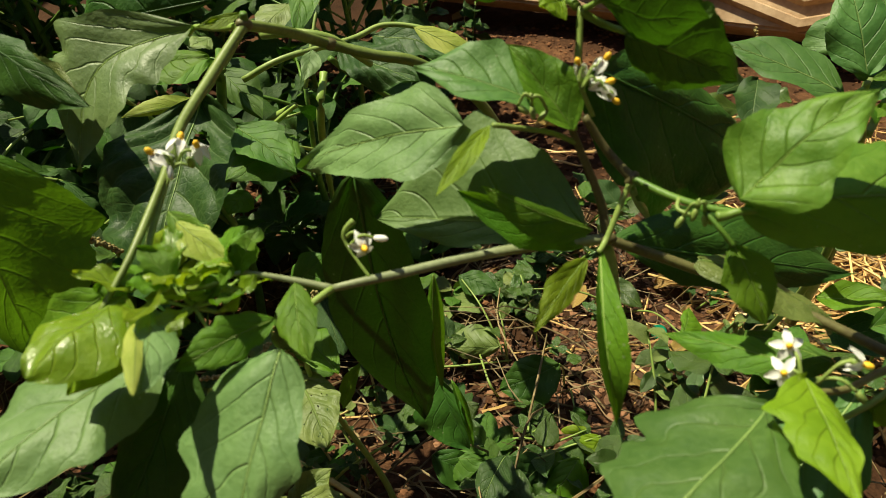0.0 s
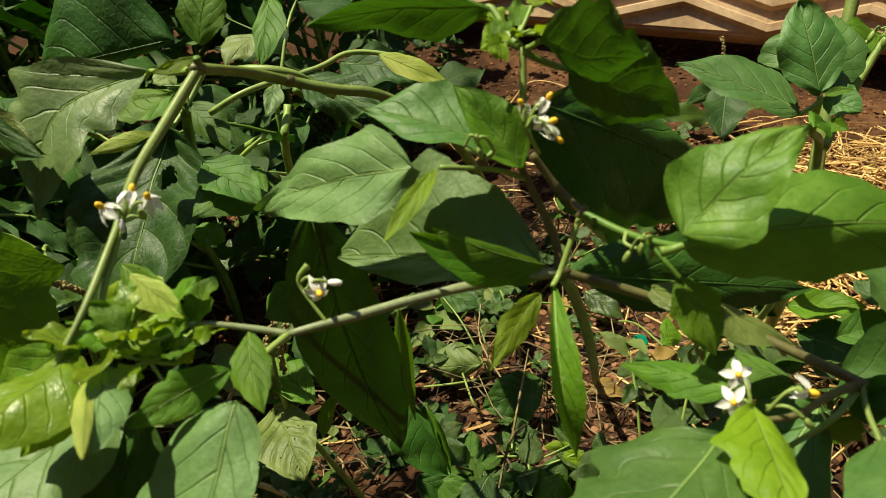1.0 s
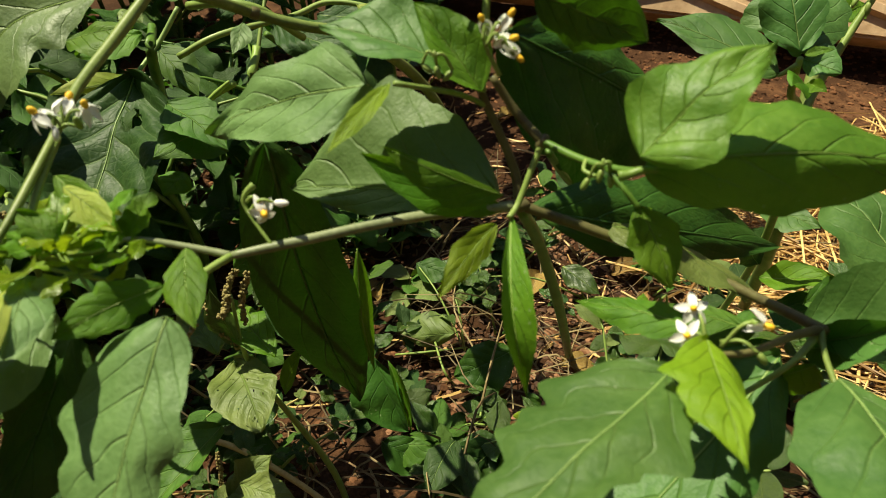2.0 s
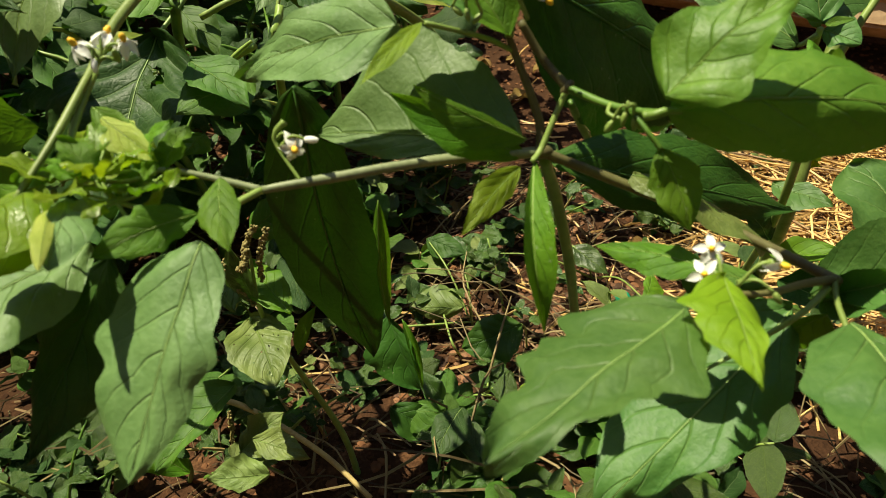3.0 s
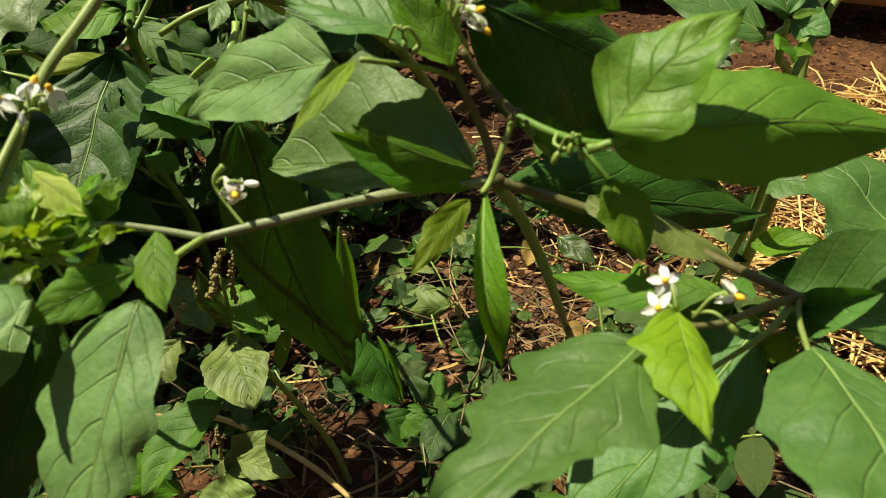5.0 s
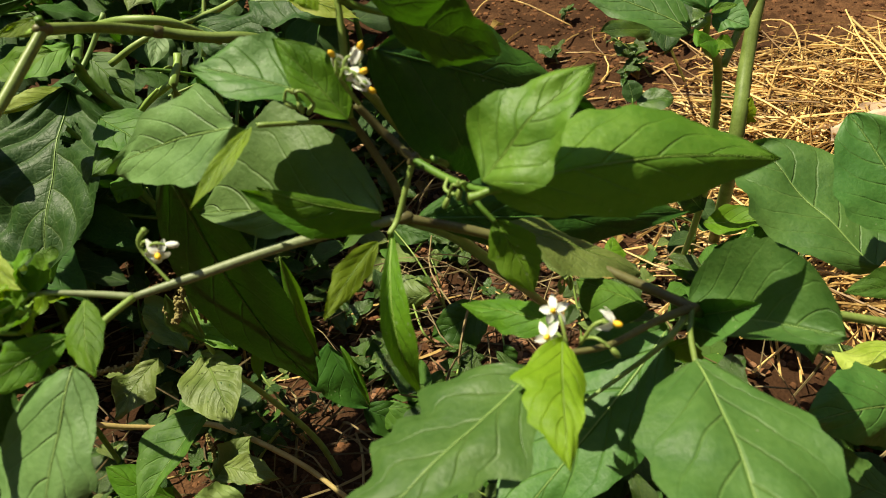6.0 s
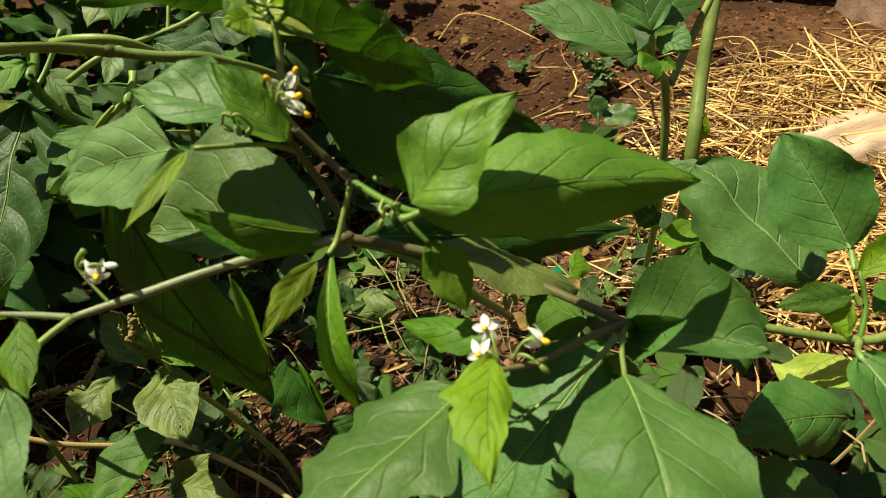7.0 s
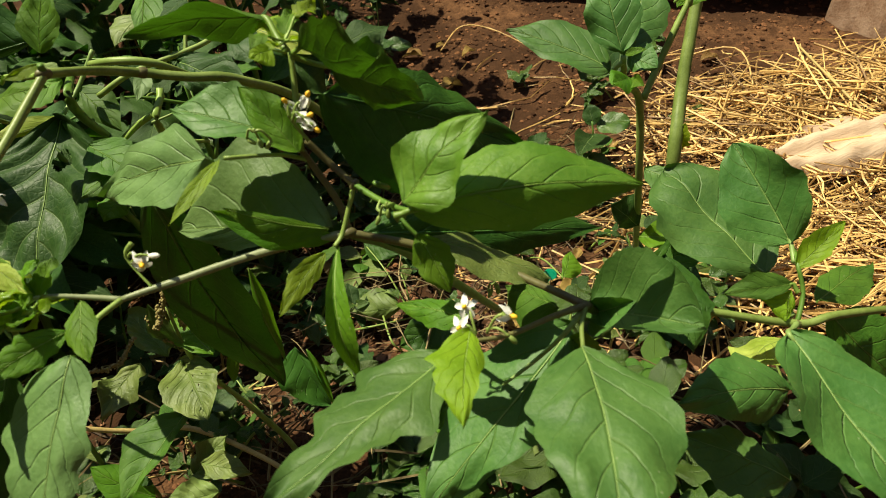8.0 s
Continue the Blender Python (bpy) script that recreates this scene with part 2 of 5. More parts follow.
def tube_data(line, radii, sides=8, rough=0.0):
    """Verts and faces of a round tube along a line; radii run evenly from end to end."""
    verts, faces = [], []
    n = len(line)
    ref = Vector((0.31, 0.22, 0.92))
    for i, c in enumerate(line):
        d = (line[min(i + 1, n - 1)] - line[max(i - 1, 0)]).normalized()
        u = d.cross(ref).normalized()
        w = d.cross(u)
        s = i / (n - 1) * (len(radii) - 1)
        k = min(int(s), len(radii) - 2)
        r = radii[k] + (radii[k + 1] - radii[k]) * (s - k)
        for j in range(sides):
            a = 2 * math.pi * j / sides
            q = r * (1 + rough * noise.noise((c.x * 60 + j, c.y * 60, c.z * 60)))
            verts.append(c + (u * math.cos(a) + w * math.sin(a)) * q)
    for i in range(n - 1):
        for j in range(sides):
            k = (j + 1) % sides
            faces.append((i * sides + j, i * sides + k, (i + 1) * sides + k, (i + 1) * sides + j))
    faces.append(tuple(range(sides))[::-1])
    faces.append(tuple((n - 1) * sides + j for j in range(sides)))
    return verts, faces


def mesh_of(name, verts, faces, material, smooth=True):
    me = bpy.data.meshes.new(name)
    me.from_pydata([tuple(v) for v in verts], [], faces)
    if smooth:
        me.polygons.foreach_set("use_smooth", [True] * len(me.polygons))
    me.materials.append(material)
    me.update()
    return me


def under(name, me, parent, m=None, label=""):
    """One mesh object as a part of a thing, placed by its pose in the world."""
    ob = new(name, me)
    if parent is not None:
        ob.parent = parent
        top = parent
        base = Matrix.Identity(4)
        while top is not None:
            base = top.matrix_basis @ base
            top = top.parent
        ob.matrix_basis = base.inverted() @ (m if m is not None else Matrix.Identity(4))
    elif m is not None:
        ob.matrix_basis = m
    if label:
        tagged(ob, label)
    return ob


def thing(name, at, label, category, group=""):
    ob = new(name)
    ob.empty_display_size = 0.02
    ob.matrix_basis = Matrix.Translation(at)
    return tagged(ob, label, category, group)


def stem(parent, points, radii, material=None, name="stem", steps=7, sides=10, label=""):
    line = spline(points, steps)
    verts, faces = tube_data(line, radii, sides, 0.12)
    return under(name, mesh_of(name, verts, faces, material or STEM), parent, None, label)


def half_width(u, peak, full=1.0):
    return plain_width(u, peak) ** full


def plain_width(u, peak):
    if u < peak:
        q = u / peak
        return (math.sin(math.pi / 2 * q ** 0.85)) ** 0.95
    q = (u - peak) / (1 - peak)
    return max(0.0, math.cos(math.pi / 2 * q)) ** 1.12 * (1 - 0.10 * math.sin(math.pi * q))


def blade_shape(length, wl, wr, peak, lift, bow, teeth, seed, quilt, twist, curve=None, full=1.0, droop=0.0):
    """How a leaf lies: gives the place of its point u along and v across (-1 to 1)."""
    rnd = random.Random(seed)
    pl, pr, pe = rnd.random() * 6.28, rnd.random() * 6.28, rnd.random() * 6.28
    k = rnd.uniform(1.9, 2.9)
    sway = rnd.uniform(-0.035, 0.035) * length if curve is None else curve

    def place(u, v):
        w = wl if v < 0 else wr
        ph = pl if v < 0 else pr
        edge = half_width(u, peak, full)
        q = (u * k * 1.35 + ph) % 1.0
        tooth = (q / 0.72 if q < 0.72 else (1 - q) / 0.28) * 1.7 - 0.9 + 0.35 * math.sin(u * k * 14 + ph * 2)
        edge *= 1 + teeth * tooth * min(1.0, 3 * u) * min(1.0, 2.5 * (1 - u))
        edge *= 1 + 0.035 * noise.noise((u * 21, seed * 0.37 + (3 if v < 0 else 0), 0.5)) + 0.02 * noise.noise((u * 60, seed * 0.71, v > 0))
        x = v * w * edge + sway * math.sin(math.pi * u)
        av = abs(v)
        mean = 0.5 * (wl + wr)
        z = lift * edge * av ** 1.6 + bow * length * 4 * u * (1 - u)
        veins = (u - 0.36 * av ** 1.2) * 5.5 + (0.43 if v > 0 else 0)
        z += quilt * mean * (abs(math.sin(math.pi * veins))) * av ** 0.9 * (1 - av * av) * 0.11 * min(1, 4 * (1 - u))
        z += quilt * mean * (0.075 * math.sin(u * 13 + pe + v) + 0.07 * math.sin(u * 7 - pe + 2 * v)) * v * v
        if v * droop > 0:
            z -= abs(droop) * mean * edge * av ** 1.4
        z += twist * x * (u - 0.4) + 0.13 * mean * noise.noise((u * 3.1, v * 1.6, seed * 0.13))
        return Vector((x, u * length, z))

    return place


def leaf(parent, material, base, tip, left, right, bow=0.06, teeth=0.07, quilt=1.0, twist=0.0, rib=None, holes=0, name="leaf", label="", fine=1.0, lift=None, petiole=None, via=None, full=0.9, bite=None, droop=0.0):
    """A leaf from its base to its tip, as wide as its two side points say; petiole: where its stalk leaves the stem."""
    b, tp, l, r = (Vector(q) for q in (base, tip, left, right))
    axis = tp - b
    length = axis.length
    y = axis.normalized()
    side = r - l
    side = (side - y * side.dot(y)).normalized()
    n = side.cross(y)
    if n.dot(Vector((0, -0.55, 0.83))) < 0:
        side, n, l, r = -side, -n, r, l
    dl, dr = l - b, r - b
    wl, wr = max(0.06 * length, -dl.dot(side)), max(0.06 * length, dr.dot(side))
    peak = min(0.62, max(0.26, 0.5 * (dl.dot(y) + dr.dot(y)) / length))
    curve = None
    if via is not None:
        d = Vector(via) - b
        u = min(0.85, max(0.15, d.dot(y) / length))
        curve = d.dot(side) / math.sin(math.pi * u)
        bow = d.dot(n) / (length * 4 * u * (1 - u))
        wl, wr = max(0.06 * length, wl + curve), max(0.06 * length, wr - curve)
    up = 0.5 * (dl.dot(n) + dr.dot(n)) if lift is None else lift * 0.5 * (wl + wr)
    up = max(-0.5 * (wl + wr), min(0.5 * (wl + wr), up))
    seed = int(abs(b.x * 7919 + b.y * 6131 + tp.z * 5413) * 1000) % 99991
    place = blade_shape(length, wl, wr, peak, up, bow, teeth * 1.6, seed, quilt, twist, curve, full, droop if r.y < l.y else -droop)
    m = Matrix.Translation(b) @ Matrix((side, y, n)).transposed().to_4x4()
    nu, nv = max(8, int(44 * fine)), max(4, int(14 * fine))
    ob = blade(parent, material, place, nu, nv, m, holes, seed, name, label, bite)
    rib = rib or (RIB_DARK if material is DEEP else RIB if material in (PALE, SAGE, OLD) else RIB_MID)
    rib_mesh = midrib_mesh(place, length, rib, 0.0044)
    mid = new("midrib", rib_mesh)
    mid.parent = ob
    if petiole is not None:
        p = Vector(petiole)
        half = (p + b) / 2 + Vector((0, 0, -0.04 * (p - b).length))
        stem(parent, (p, half, b, b + y * 0.06 * length), tuple(q * min(1.0, 0.25 + 16 * length) for q in (0.0016, 0.0013, 0.0012, 0.0008)), rib, "petiole", 4, 7)
    return ob


def blade(parent, material, place, nu, nv, m, holes, seed, name, label, bite=None):
    rnd = random.Random(seed)
    verts, uvs = [], []
    for i in range(nu + 1):
        u = i / nu
        for j in range(nv + 1):
            v = -1 + 2 * j / nv
            verts.append(place(u, v))
            uvs.append((u, v))
    spots = [(rnd.uniform(0.1, 0.9), rnd.uniform(-0.75, 0.75), rnd.uniform(0.008, 0.014)) for _ in range(holes)]
    if bite:
        spots.append(bite)
    faces = []
    for i in range(nu):
        for j in range(nv):
            u, v = (i + 0.5) / nu, -1 + 2 * (j + 0.5) / nv
            if any((u - a) ** 2 + (0.5 * (v - c)) ** 2 < q * q for a, c, q in spots):
                continue
            k = i * (nv + 1) + j
            faces.append((k, k + 1, k + nv + 2, k + nv + 1))
    me = mesh_of(name, verts, faces, material)
    layer = me.uv_layers.new(name="leaf")
    loops = np.empty(len(me.loops), dtype=np.int32)
    me.loops.foreach_get("vertex_index", loops)
    layer.data.foreach_set("uv", np.array(uvs, dtype=np.float32)[loops].ravel())
    return under(name, me, parent, m, label)


def midrib_mesh(place, length, material, thick):
    r = thick * length
    line = [place(u, 0.0) + Vector((0, 0, 0.4 * r)) for u in np.linspace(0, 0.94, 14)]
    verts, faces = tube_data(line, (r, 0.75 * r, 0.5 * r, 0.25 * r), 6)
    return mesh_of("midrib", verts, faces, material)


def petal_mesh():
    """A pointed lobe, folded a little along its middle, tip bent back."""
    verts, faces = [], []
    for i in range(10):
        u = i / 9
        w = 0.05 + 0.30 * math.sin(math.pi * min(1.0, 0.22 + 0.62 * u)) * (1 - u ** 3.5)
        for j in range(5):
            v = -1 + j / 2
            verts.append((v * w * 0.82, u, -0.34 * u ** 2.4 + 0.09 * v * v * (1 - 0.4 * u) + 0.02 * math.sin(9 * u + v)))
    for i in range(9):
        for j in range(4):
            k = i * 5 + j
            faces.append((k, k + 1, k + 6, k + 5))
    return mesh_of("petal", verts, faces, PETAL)


def ellipsoid(rx, ry, rz, seg=10, rings=7):
    verts, faces = [(0, 0, -rz)], []
    for i in range(1, rings):
        a = math.pi * i / rings
        for j in range(seg):
            b = 2 * math.pi * j / seg
            verts.append((rx * math.sin(a) * math.cos(b), ry * math.sin(a) * math.sin(b), -rz * math.cos(a)))
    verts.append((0, 0, rz))
    for j in range(seg):
        k = (j + 1) % seg
        faces.append((0, 1 + k, 1 + j))
        for i in range(rings - 2):
            o = 1 + i * seg
            faces.append((o + j, o + k, o + seg + k, o + seg + j))
        o = 1 + (rings - 2) * seg
        faces.append((o + j, o + k, len(verts) - 1))
    return verts, faces


CALYX = mesh_of("flower", *ellipsoid(0.0014, 0.0014, 0.0016), STEM_LIGHT)
CONE = mesh_of("anther_cone", *ellipsoid(0.00105, 0.00105, 0.0016), ANTHER)
BUD = mesh_of("bud", *ellipsoid(0.0012, 0.0012, 0.0027), STEM_LIGHT)
BUD_WHITE = mesh_of("bud", *ellipsoid(0.0013, 0.0013, 0.0029), PETAL)
PETAL_MESH = petal_mesh()


def aim(at, direction, spin=0.0):
    z = Vector(direction).normalized()
    return Matrix.Translation(at) @ z.to_track_quat("Z", "Y").to_matrix().to_4x4() @ pose(0, 0, 0, 0, 0, spin)


def flower(parent, at, direction, stalk, size=0.0052, spin=0.0, fold=0.0):
    """A white star with a yellow cone; fold: degrees by which the petals bend back. stalk: where its stalk leaves the twig."""
    m = aim(at, direction, spin)
    head = under("flower", CALYX, parent, m @ Matrix.Translation((0, 0, -0.0012)), "small white star flower with yellow cone")
    for k in range(5):
        turn = m @ pose(0, 0, 0.0004, 0, 0, 72 * k) @ pose(0, 0.0006, 0, -fold + 9 * math.sin(k * 2.3 + spin), 0, 6 * math.sin(k * 1.7))
        under("petal", PETAL_MESH, head, turn @ Matrix.Scale(size, 4))
    under("anther_cone", CONE, head, m @ Matrix.Translation((0, 0, 0.0017)) @ Matrix.Scale(size / 0.0052, 4))
    back = Vector(at) - Vector(direction).normalized() * 0.002
    s = Vector(stalk)
    stem(parent, (s, (s + back) / 2 + Vector((0, 0, 0.003)), back), (0.0006, 0.0005, 0.0006), STEM_LIGHT, "flower_stalk", 5, 6)


def bud(parent, at, direction, stalk, white=False, size=1.0):
    under("bud", BUD_WHITE if white else BUD, parent, aim(at, direction) @ Matrix.Scale(size, 4))
    s, e = Vector(stalk), Vector(at) - Vector(direction).normalized() * 0.002
    stem(parent, (s, (s + e) / 2 + Vector((0, 0, 0.0025)), e), (0.0006, 0.0005, 0.0005), STEM_LIGHT, "flower_stalk", 4, 6)


def sprout(parent, at, count, size, seed, spread=0.016, materials=(None,), rise=0.6):
    """A tuft of young leaves round a shoot's tip."""
    rnd = random.Random(seed)
    c = Vector(at)
    for k in range(count):
        a = 6.283 * (k * 0.382 + rnd.uniform(-0.06, 0.06))
        s = size * rnd.uniform(0.55, 1.2)
        d = Vector((math.cos(a), math.sin(a), rise * rnd.uniform(-0.4, 1.2))).normalized()
        b = c + Vector((math.cos(a), math.sin(a), rnd.uniform(-0.7, 0.7))) * spread * rnd.uniform(0.2, 0.8)
        t = b + d * s
        w = Vector((-math.sin(a), math.cos(a), rnd.uniform(-0.4, 0.4))) * s * rnd.uniform(0.22, 0.34)
        mid = b + d * s * 0.45 + Vector((0, 0, s * rnd.uniform(0.0, 0.12)))
        leaf(parent, rnd.choice(materials), b, t, mid - w, mid + w, rnd.uniform(-0.12, 0.2), 0.13, 2.4, rnd.uniform(-1.6, 1.6), rib=RIB_FRESH, fine=0.6, petiole=c)


# ---- ground ----
def ground_height(x, y):
    s = min(1.0, max(0.0, (0.62 - y) / 0.36))
    near = 0.065 * s * s * (3 - 2 * s)
    f = math.exp(-((x - 0.2) ** 2 + (y - 0.8) ** 2) / 3.0)
    h = near + f * (0.018 * noise.noise((x * 5, y * 5, 0.3)) + 0.009 * noise.noise((x * 23, y * 23, 1.7)) + 0.005 * noise.noise((x * 60, y * 60, 2.1)))
    return h


def spaced(lo, hi, step, far):
    a = list(np.arange(lo, hi + step / 2, step))
    g = [step]
    while sum(g) < far:
        g.append(g[-1] * 1.35)
    c = np.cumsum(g)
    return [lo - v for v in c[::-1]] + a + [hi + v for v in c]


def build_ground():
    xs, ys = spaced(-1.3, 1.5, 0.014, 900), spaced(0.0, 1.75, 0.014, 900)
    verts = [(x, y, ground_height(x, y) if abs(x) < 4 and abs(y) < 5 else 0.0) for y in ys for x in xs]
    n = len(xs)
    faces = [(j * n + i, j * n + i + 1, (j + 1) * n + i + 1, (j + 1) * n + i) for j in range(len(ys) - 1) for i in range(n - 1)]
    tagged(new("ground", mesh_of("ground", verts, faces, SOIL)), "dry red garden soil with crumbs and straw", "ground", kind="structure")


build_ground()


def build_wall(name, x0, x1, y0, y1, height):
    bm = bmesh.new()
    bmesh.ops.create_cube(bm, size=1)
    for v in bm.verts:
        v.co = Vector((x0 if v.co.x < 0 else x1, y0 if v.co.y < 0 else y1, -0.05 if v.co.z < 0 else height))
    me = bpy.data.meshes.new(name)
    bm.to_mesh(me)
    bm.free()
    me.materials.append(WALL)
    tagged(new(name, me), "plain brown wall added out of view to cut sky light", "wall", kind="structure")


# Unseen walls on all four sides, added to hold back blue sky light.
build_wall("added_wall_south", -2.1, 2.5, -1.0, -0.85, 2.0)
build_wall("added_wall_north", -2.1, 2.5, 2.45, 2.6, 2.0)
build_wall("added_wall_west", -2.25, -2.1, -1.0, 2.6, 2.0)
build_wall("added_wall_east", 2.5, 2.65, -1.0, 2.6, 2.0)


def strewn(name, count, where, size, material, label, category, seed, flat=0.5):
    """Crumbs of uneven shape lying about, in one mesh."""
    rnd = random.Random(seed)
    base_v, base_f = ellipsoid(1, 1, 1, 6, 4)
    verts, faces = [], []
    for _ in range(count):
        x, y = where(rnd)
        s = size * rnd.uniform(0.35, 1.0) ** 2.2 * 1.6
        o = len(verts)
        c = Vector((x, y, ground_height(x, y) + s * 0.2))
        e = Euler((rnd.random() * 6, rnd.random() * 6, rnd.random() * 6)).to_matrix()
        for v in base_v:
            k = rnd.uniform(0.7, 1.25)
            q = e @ (Vector(v) * s * k)
            verts.append(c + Vector((q.x, q.y, q.z * flat)))
        faces += [tuple(o + i for i in f) for f in base_f]
    return tagged(new(name, mesh_of(name, verts, faces, material, False)), label, category, kind="stuff")


CLOD = plain("soil_clod", (0.035, 0.015, 0.007), (0.20, 0.090, 0.042), 25, 0.95, 0.5, 0.002, 0.15, island=0.35)
strewn("soil_clods", 17000, lambda r: (r.uniform(-0.6, 1.25), r.uniform(0.2, 1.6)), 0.0038, CLOD, "loose crumbs and clods of red soil", "soil", 3)


CHIP = plain("litter_chip", (0.05, 0.022, 0.010), (0.25, 0.120, 0.058), 60, 0.8, 0.4, 0.001, island=0.5)
strewn("litter_chips", 2600, lambda r: (r.gauss(0.13, 0.12), r.uniform(0.36, 0.85)), 0.0040, CHIP, "reddish brown chips of bark and dead leaf", "litter", 13, 0.35)


def straw_mat(name, count, where, length, thick, material, label, seed, pile):
    """Bent dry stalks lying across one another, in one mesh."""
    rnd = random.Random(seed)
    verts, faces = [], []
    for _ in range(count):
        x, y = where(rnd)
        a = rnd.gauss(0.35, 0.6) if rnd.random() < 0.55 else rnd.random() * 3.14
        ln = length * rnd.uniform(0.25, 1.5)
        d = Vector((math.cos(a), math.sin(a), 0))
        h = pile * rnd.random() ** 1.5
        p0 = Vector((x, y, 0)) - d * ln / 2
        bend = Vector((-d.y, d.x, 0)) * rnd.uniform(-0.2, 0.2) * ln
        line = []
        tilt = rnd.uniform(-0.16, 0.16) * ln
        for k in range(4):
            q = p0 + d * ln * k / 3 + bend * math.sin(math.pi * k / 3)
            z = ground_height(q.x, q.y) + 0.002 + h + tilt * (k / 3 - 0.5)
            line.append(Vector((q.x, q.y, max(z, ground_height(q.x, q.y) + 0.001))))
        r = thick * rnd.uniform(0.45, 1.1)
        v, f = tube_data(line, (r, r * 1.05, r * 0.7), 4)
        o = len(verts)
        verts += v
        faces += [tuple(o + i for i in g) for g in f]
    return tagged(new(name, mesh_of(name, verts, faces, material, False)), label, "straw", kind="stuff")


def on_straw(r):
    while True:
        x, y = r.uniform(0.24, 1.5), r.uniform(0.42, 1.28)
        edge = 1.02 + 0.10 * noise.noise((x * 4, 0.2, 0)) - max(0, 0.62 - x) * 0.75
        left = 0.30 + 0.05 * noise.noise((y * 7, 1.2, 0))
        p = min(1, max(0, (edge - y) / 0.10)) * min(1, max(0, (x - left) / 0.12))
        if r.random() < p:
            return x, y


straw_mat("straw_mulch", 4800, on_straw, 0.19, 0.0017, STRAW, "thick layer of dry golden straw on soil", 5, 0.045)
straw_mat("stray_straw", 180, lambda r: (r.gauss(0.3, 0.28), r.uniform(0.42, 1.15)), 0.09, 0.0018, STRAW, "scattered dry straw stalks on bare soil", 6, 0.008)
straw_mat("plant_litter", 800, lambda r: (r.uniform(-0.55, 0.4), r.uniform(0.24, 0.9)), 0.06, 0.0012, DARK_STRAW, "brown dry stalks and root litter", 7, 0.012)



def twigs(count, seed):
    """Thin dry stems that arch and cross close over the soil."""
    rnd = random.Random(seed)
    verts, faces = [], []
    for _ in range(count):
        x, y = rnd.uniform(-0.5, 0.42), rnd.uniform(0.22, 0.85)
        a, ln = rnd.random() * 6.283, rnd.uniform(0.03, 0.14)
        e = Vector((x + math.cos(a) * ln, y + math.sin(a) * ln, 0))
        p = Vector((x, y, ground_height(x, y) + rnd.uniform(0, 0.02)))
        e.z = ground_height(e.x, e.y) + rnd.uniform(0.0, 0.06)
        mid = (p + e) / 2 + Vector((rnd.uniform(-0.2, 0.2) * ln, rnd.uniform(-0.2, 0.2) * ln, rnd.uniform(0, 0.3) * ln))
        r = rnd.uniform(0.0004, 0.0013)
        v, f = tube_data(spline((p, mid, e), 3), (r, r, 0.6 * r), 4)
        o = len(verts)
        verts += v
        faces += [tuple(o + i for i in g) for g in f]
    tagged(new("dry_twigs", mesh_of("dry_twigs", verts, faces, TWIG, False)), "tangle of thin dry stems over the soil", "twigs", kind="stuff")


twigs(420, 9)

# ---- kerb, post and husk at the far side ----
def kerb(a, b, height, thick, gap):
    """A concrete edging slab with raised zigzag ribs, lifted a little off the soil."""
    p, q = Vector(a), Vector(b)
    d = (q - p).normalized()
    out = Vector((d.y, -d.x, 0))
    length = (q - p).length
    ob = thing("kerb_slab", p, "weathered tan concrete edging slab with zigzag ribs", "kerb")
    m = Matrix.Translation(p) @ Matrix((d, -out, Vector((0, 0, 1)))).transposed().to_4x4() @ Matrix.Translation((0, 0, gap)) @ pose(0, 0, 0, -34, 0, 0) @ Matrix.Translation((0, 0, -gap))
    bm = bmesh.new()
    bmesh.ops.create_cube(bm, size=1)
    for v in bm.verts:
        v.co = Vector(((v.co.x + 0.5) * length, (v.co.y + 0.5) * thick, gap + (v.co.z + 0.5) * height))
    bmesh.ops.bevel(bm, geom=bm.edges[:], offset=0.006, segments=2, affect="EDGES")
    me = bpy.data.meshes.new("slab")
    bm.to_mesh(me)
    bm.free()
    me.materials.append(CONCRETE)
    under("slab", me, ob, m)
    step = 0.17
    for row in range(5):
        z = gap + 0.012 + 0.05 * row
        pts = [Vector((k * step, -0.001, z + (0.05 if k % 2 else 0))) for k in range(int(length / step) + 1)]
        verts, faces = [], []
        for c in pts:
            verts += [c + Vector((0, 0.004, 0.017)), c + Vector((0, -0.013, 0.009)), c + Vector((0, -0.013, -0.006)), c + Vector((0, 0.004, -0.013))]
        for i in range(len(pts) - 1):
            for j in range(3):
                faces.append((i * 4 + j, i * 4 + j + 1, i * 4 + j + 5, i * 4 + j + 4))
        under("zigzag_rib", mesh_of("zigzag_rib", verts, faces, CONCRETE, False), ob, m)


kerb((-0.32, 1.70, 0), (1.60, 0.97, 0), 0.30, 0.07, 0.08)


def build_post(at, w, h):
    bm = bmesh.new()
    bmesh.ops.create_cube(bm, size=1)
    bmesh.ops.subdivide_edges(bm, edges=bm.edges[:], cuts=5, use_grid_fill=True)
    for v in bm.verts:
        v.co = Vector((v.co.x * w, v.co.y * w, (v.co.z + 0.5) * h))
        v.co += 0.008 * noise.noise_vector(v.co * 18)
    me = bpy.data.meshes.new("concrete_post")
    bm.to_mesh(me)
    bm.free()
    me.materials.append(POST)
    ob = new("concrete_post", me)
    ob.matrix_basis = Matrix.Translation(at) @ pose(0, 0, -0.02, 0, 0, 18)
    tagged(ob, "rough rendered post base standing in the soil", "post")


build_post((1.01, 1.17, 0), 0.18, 0.5)


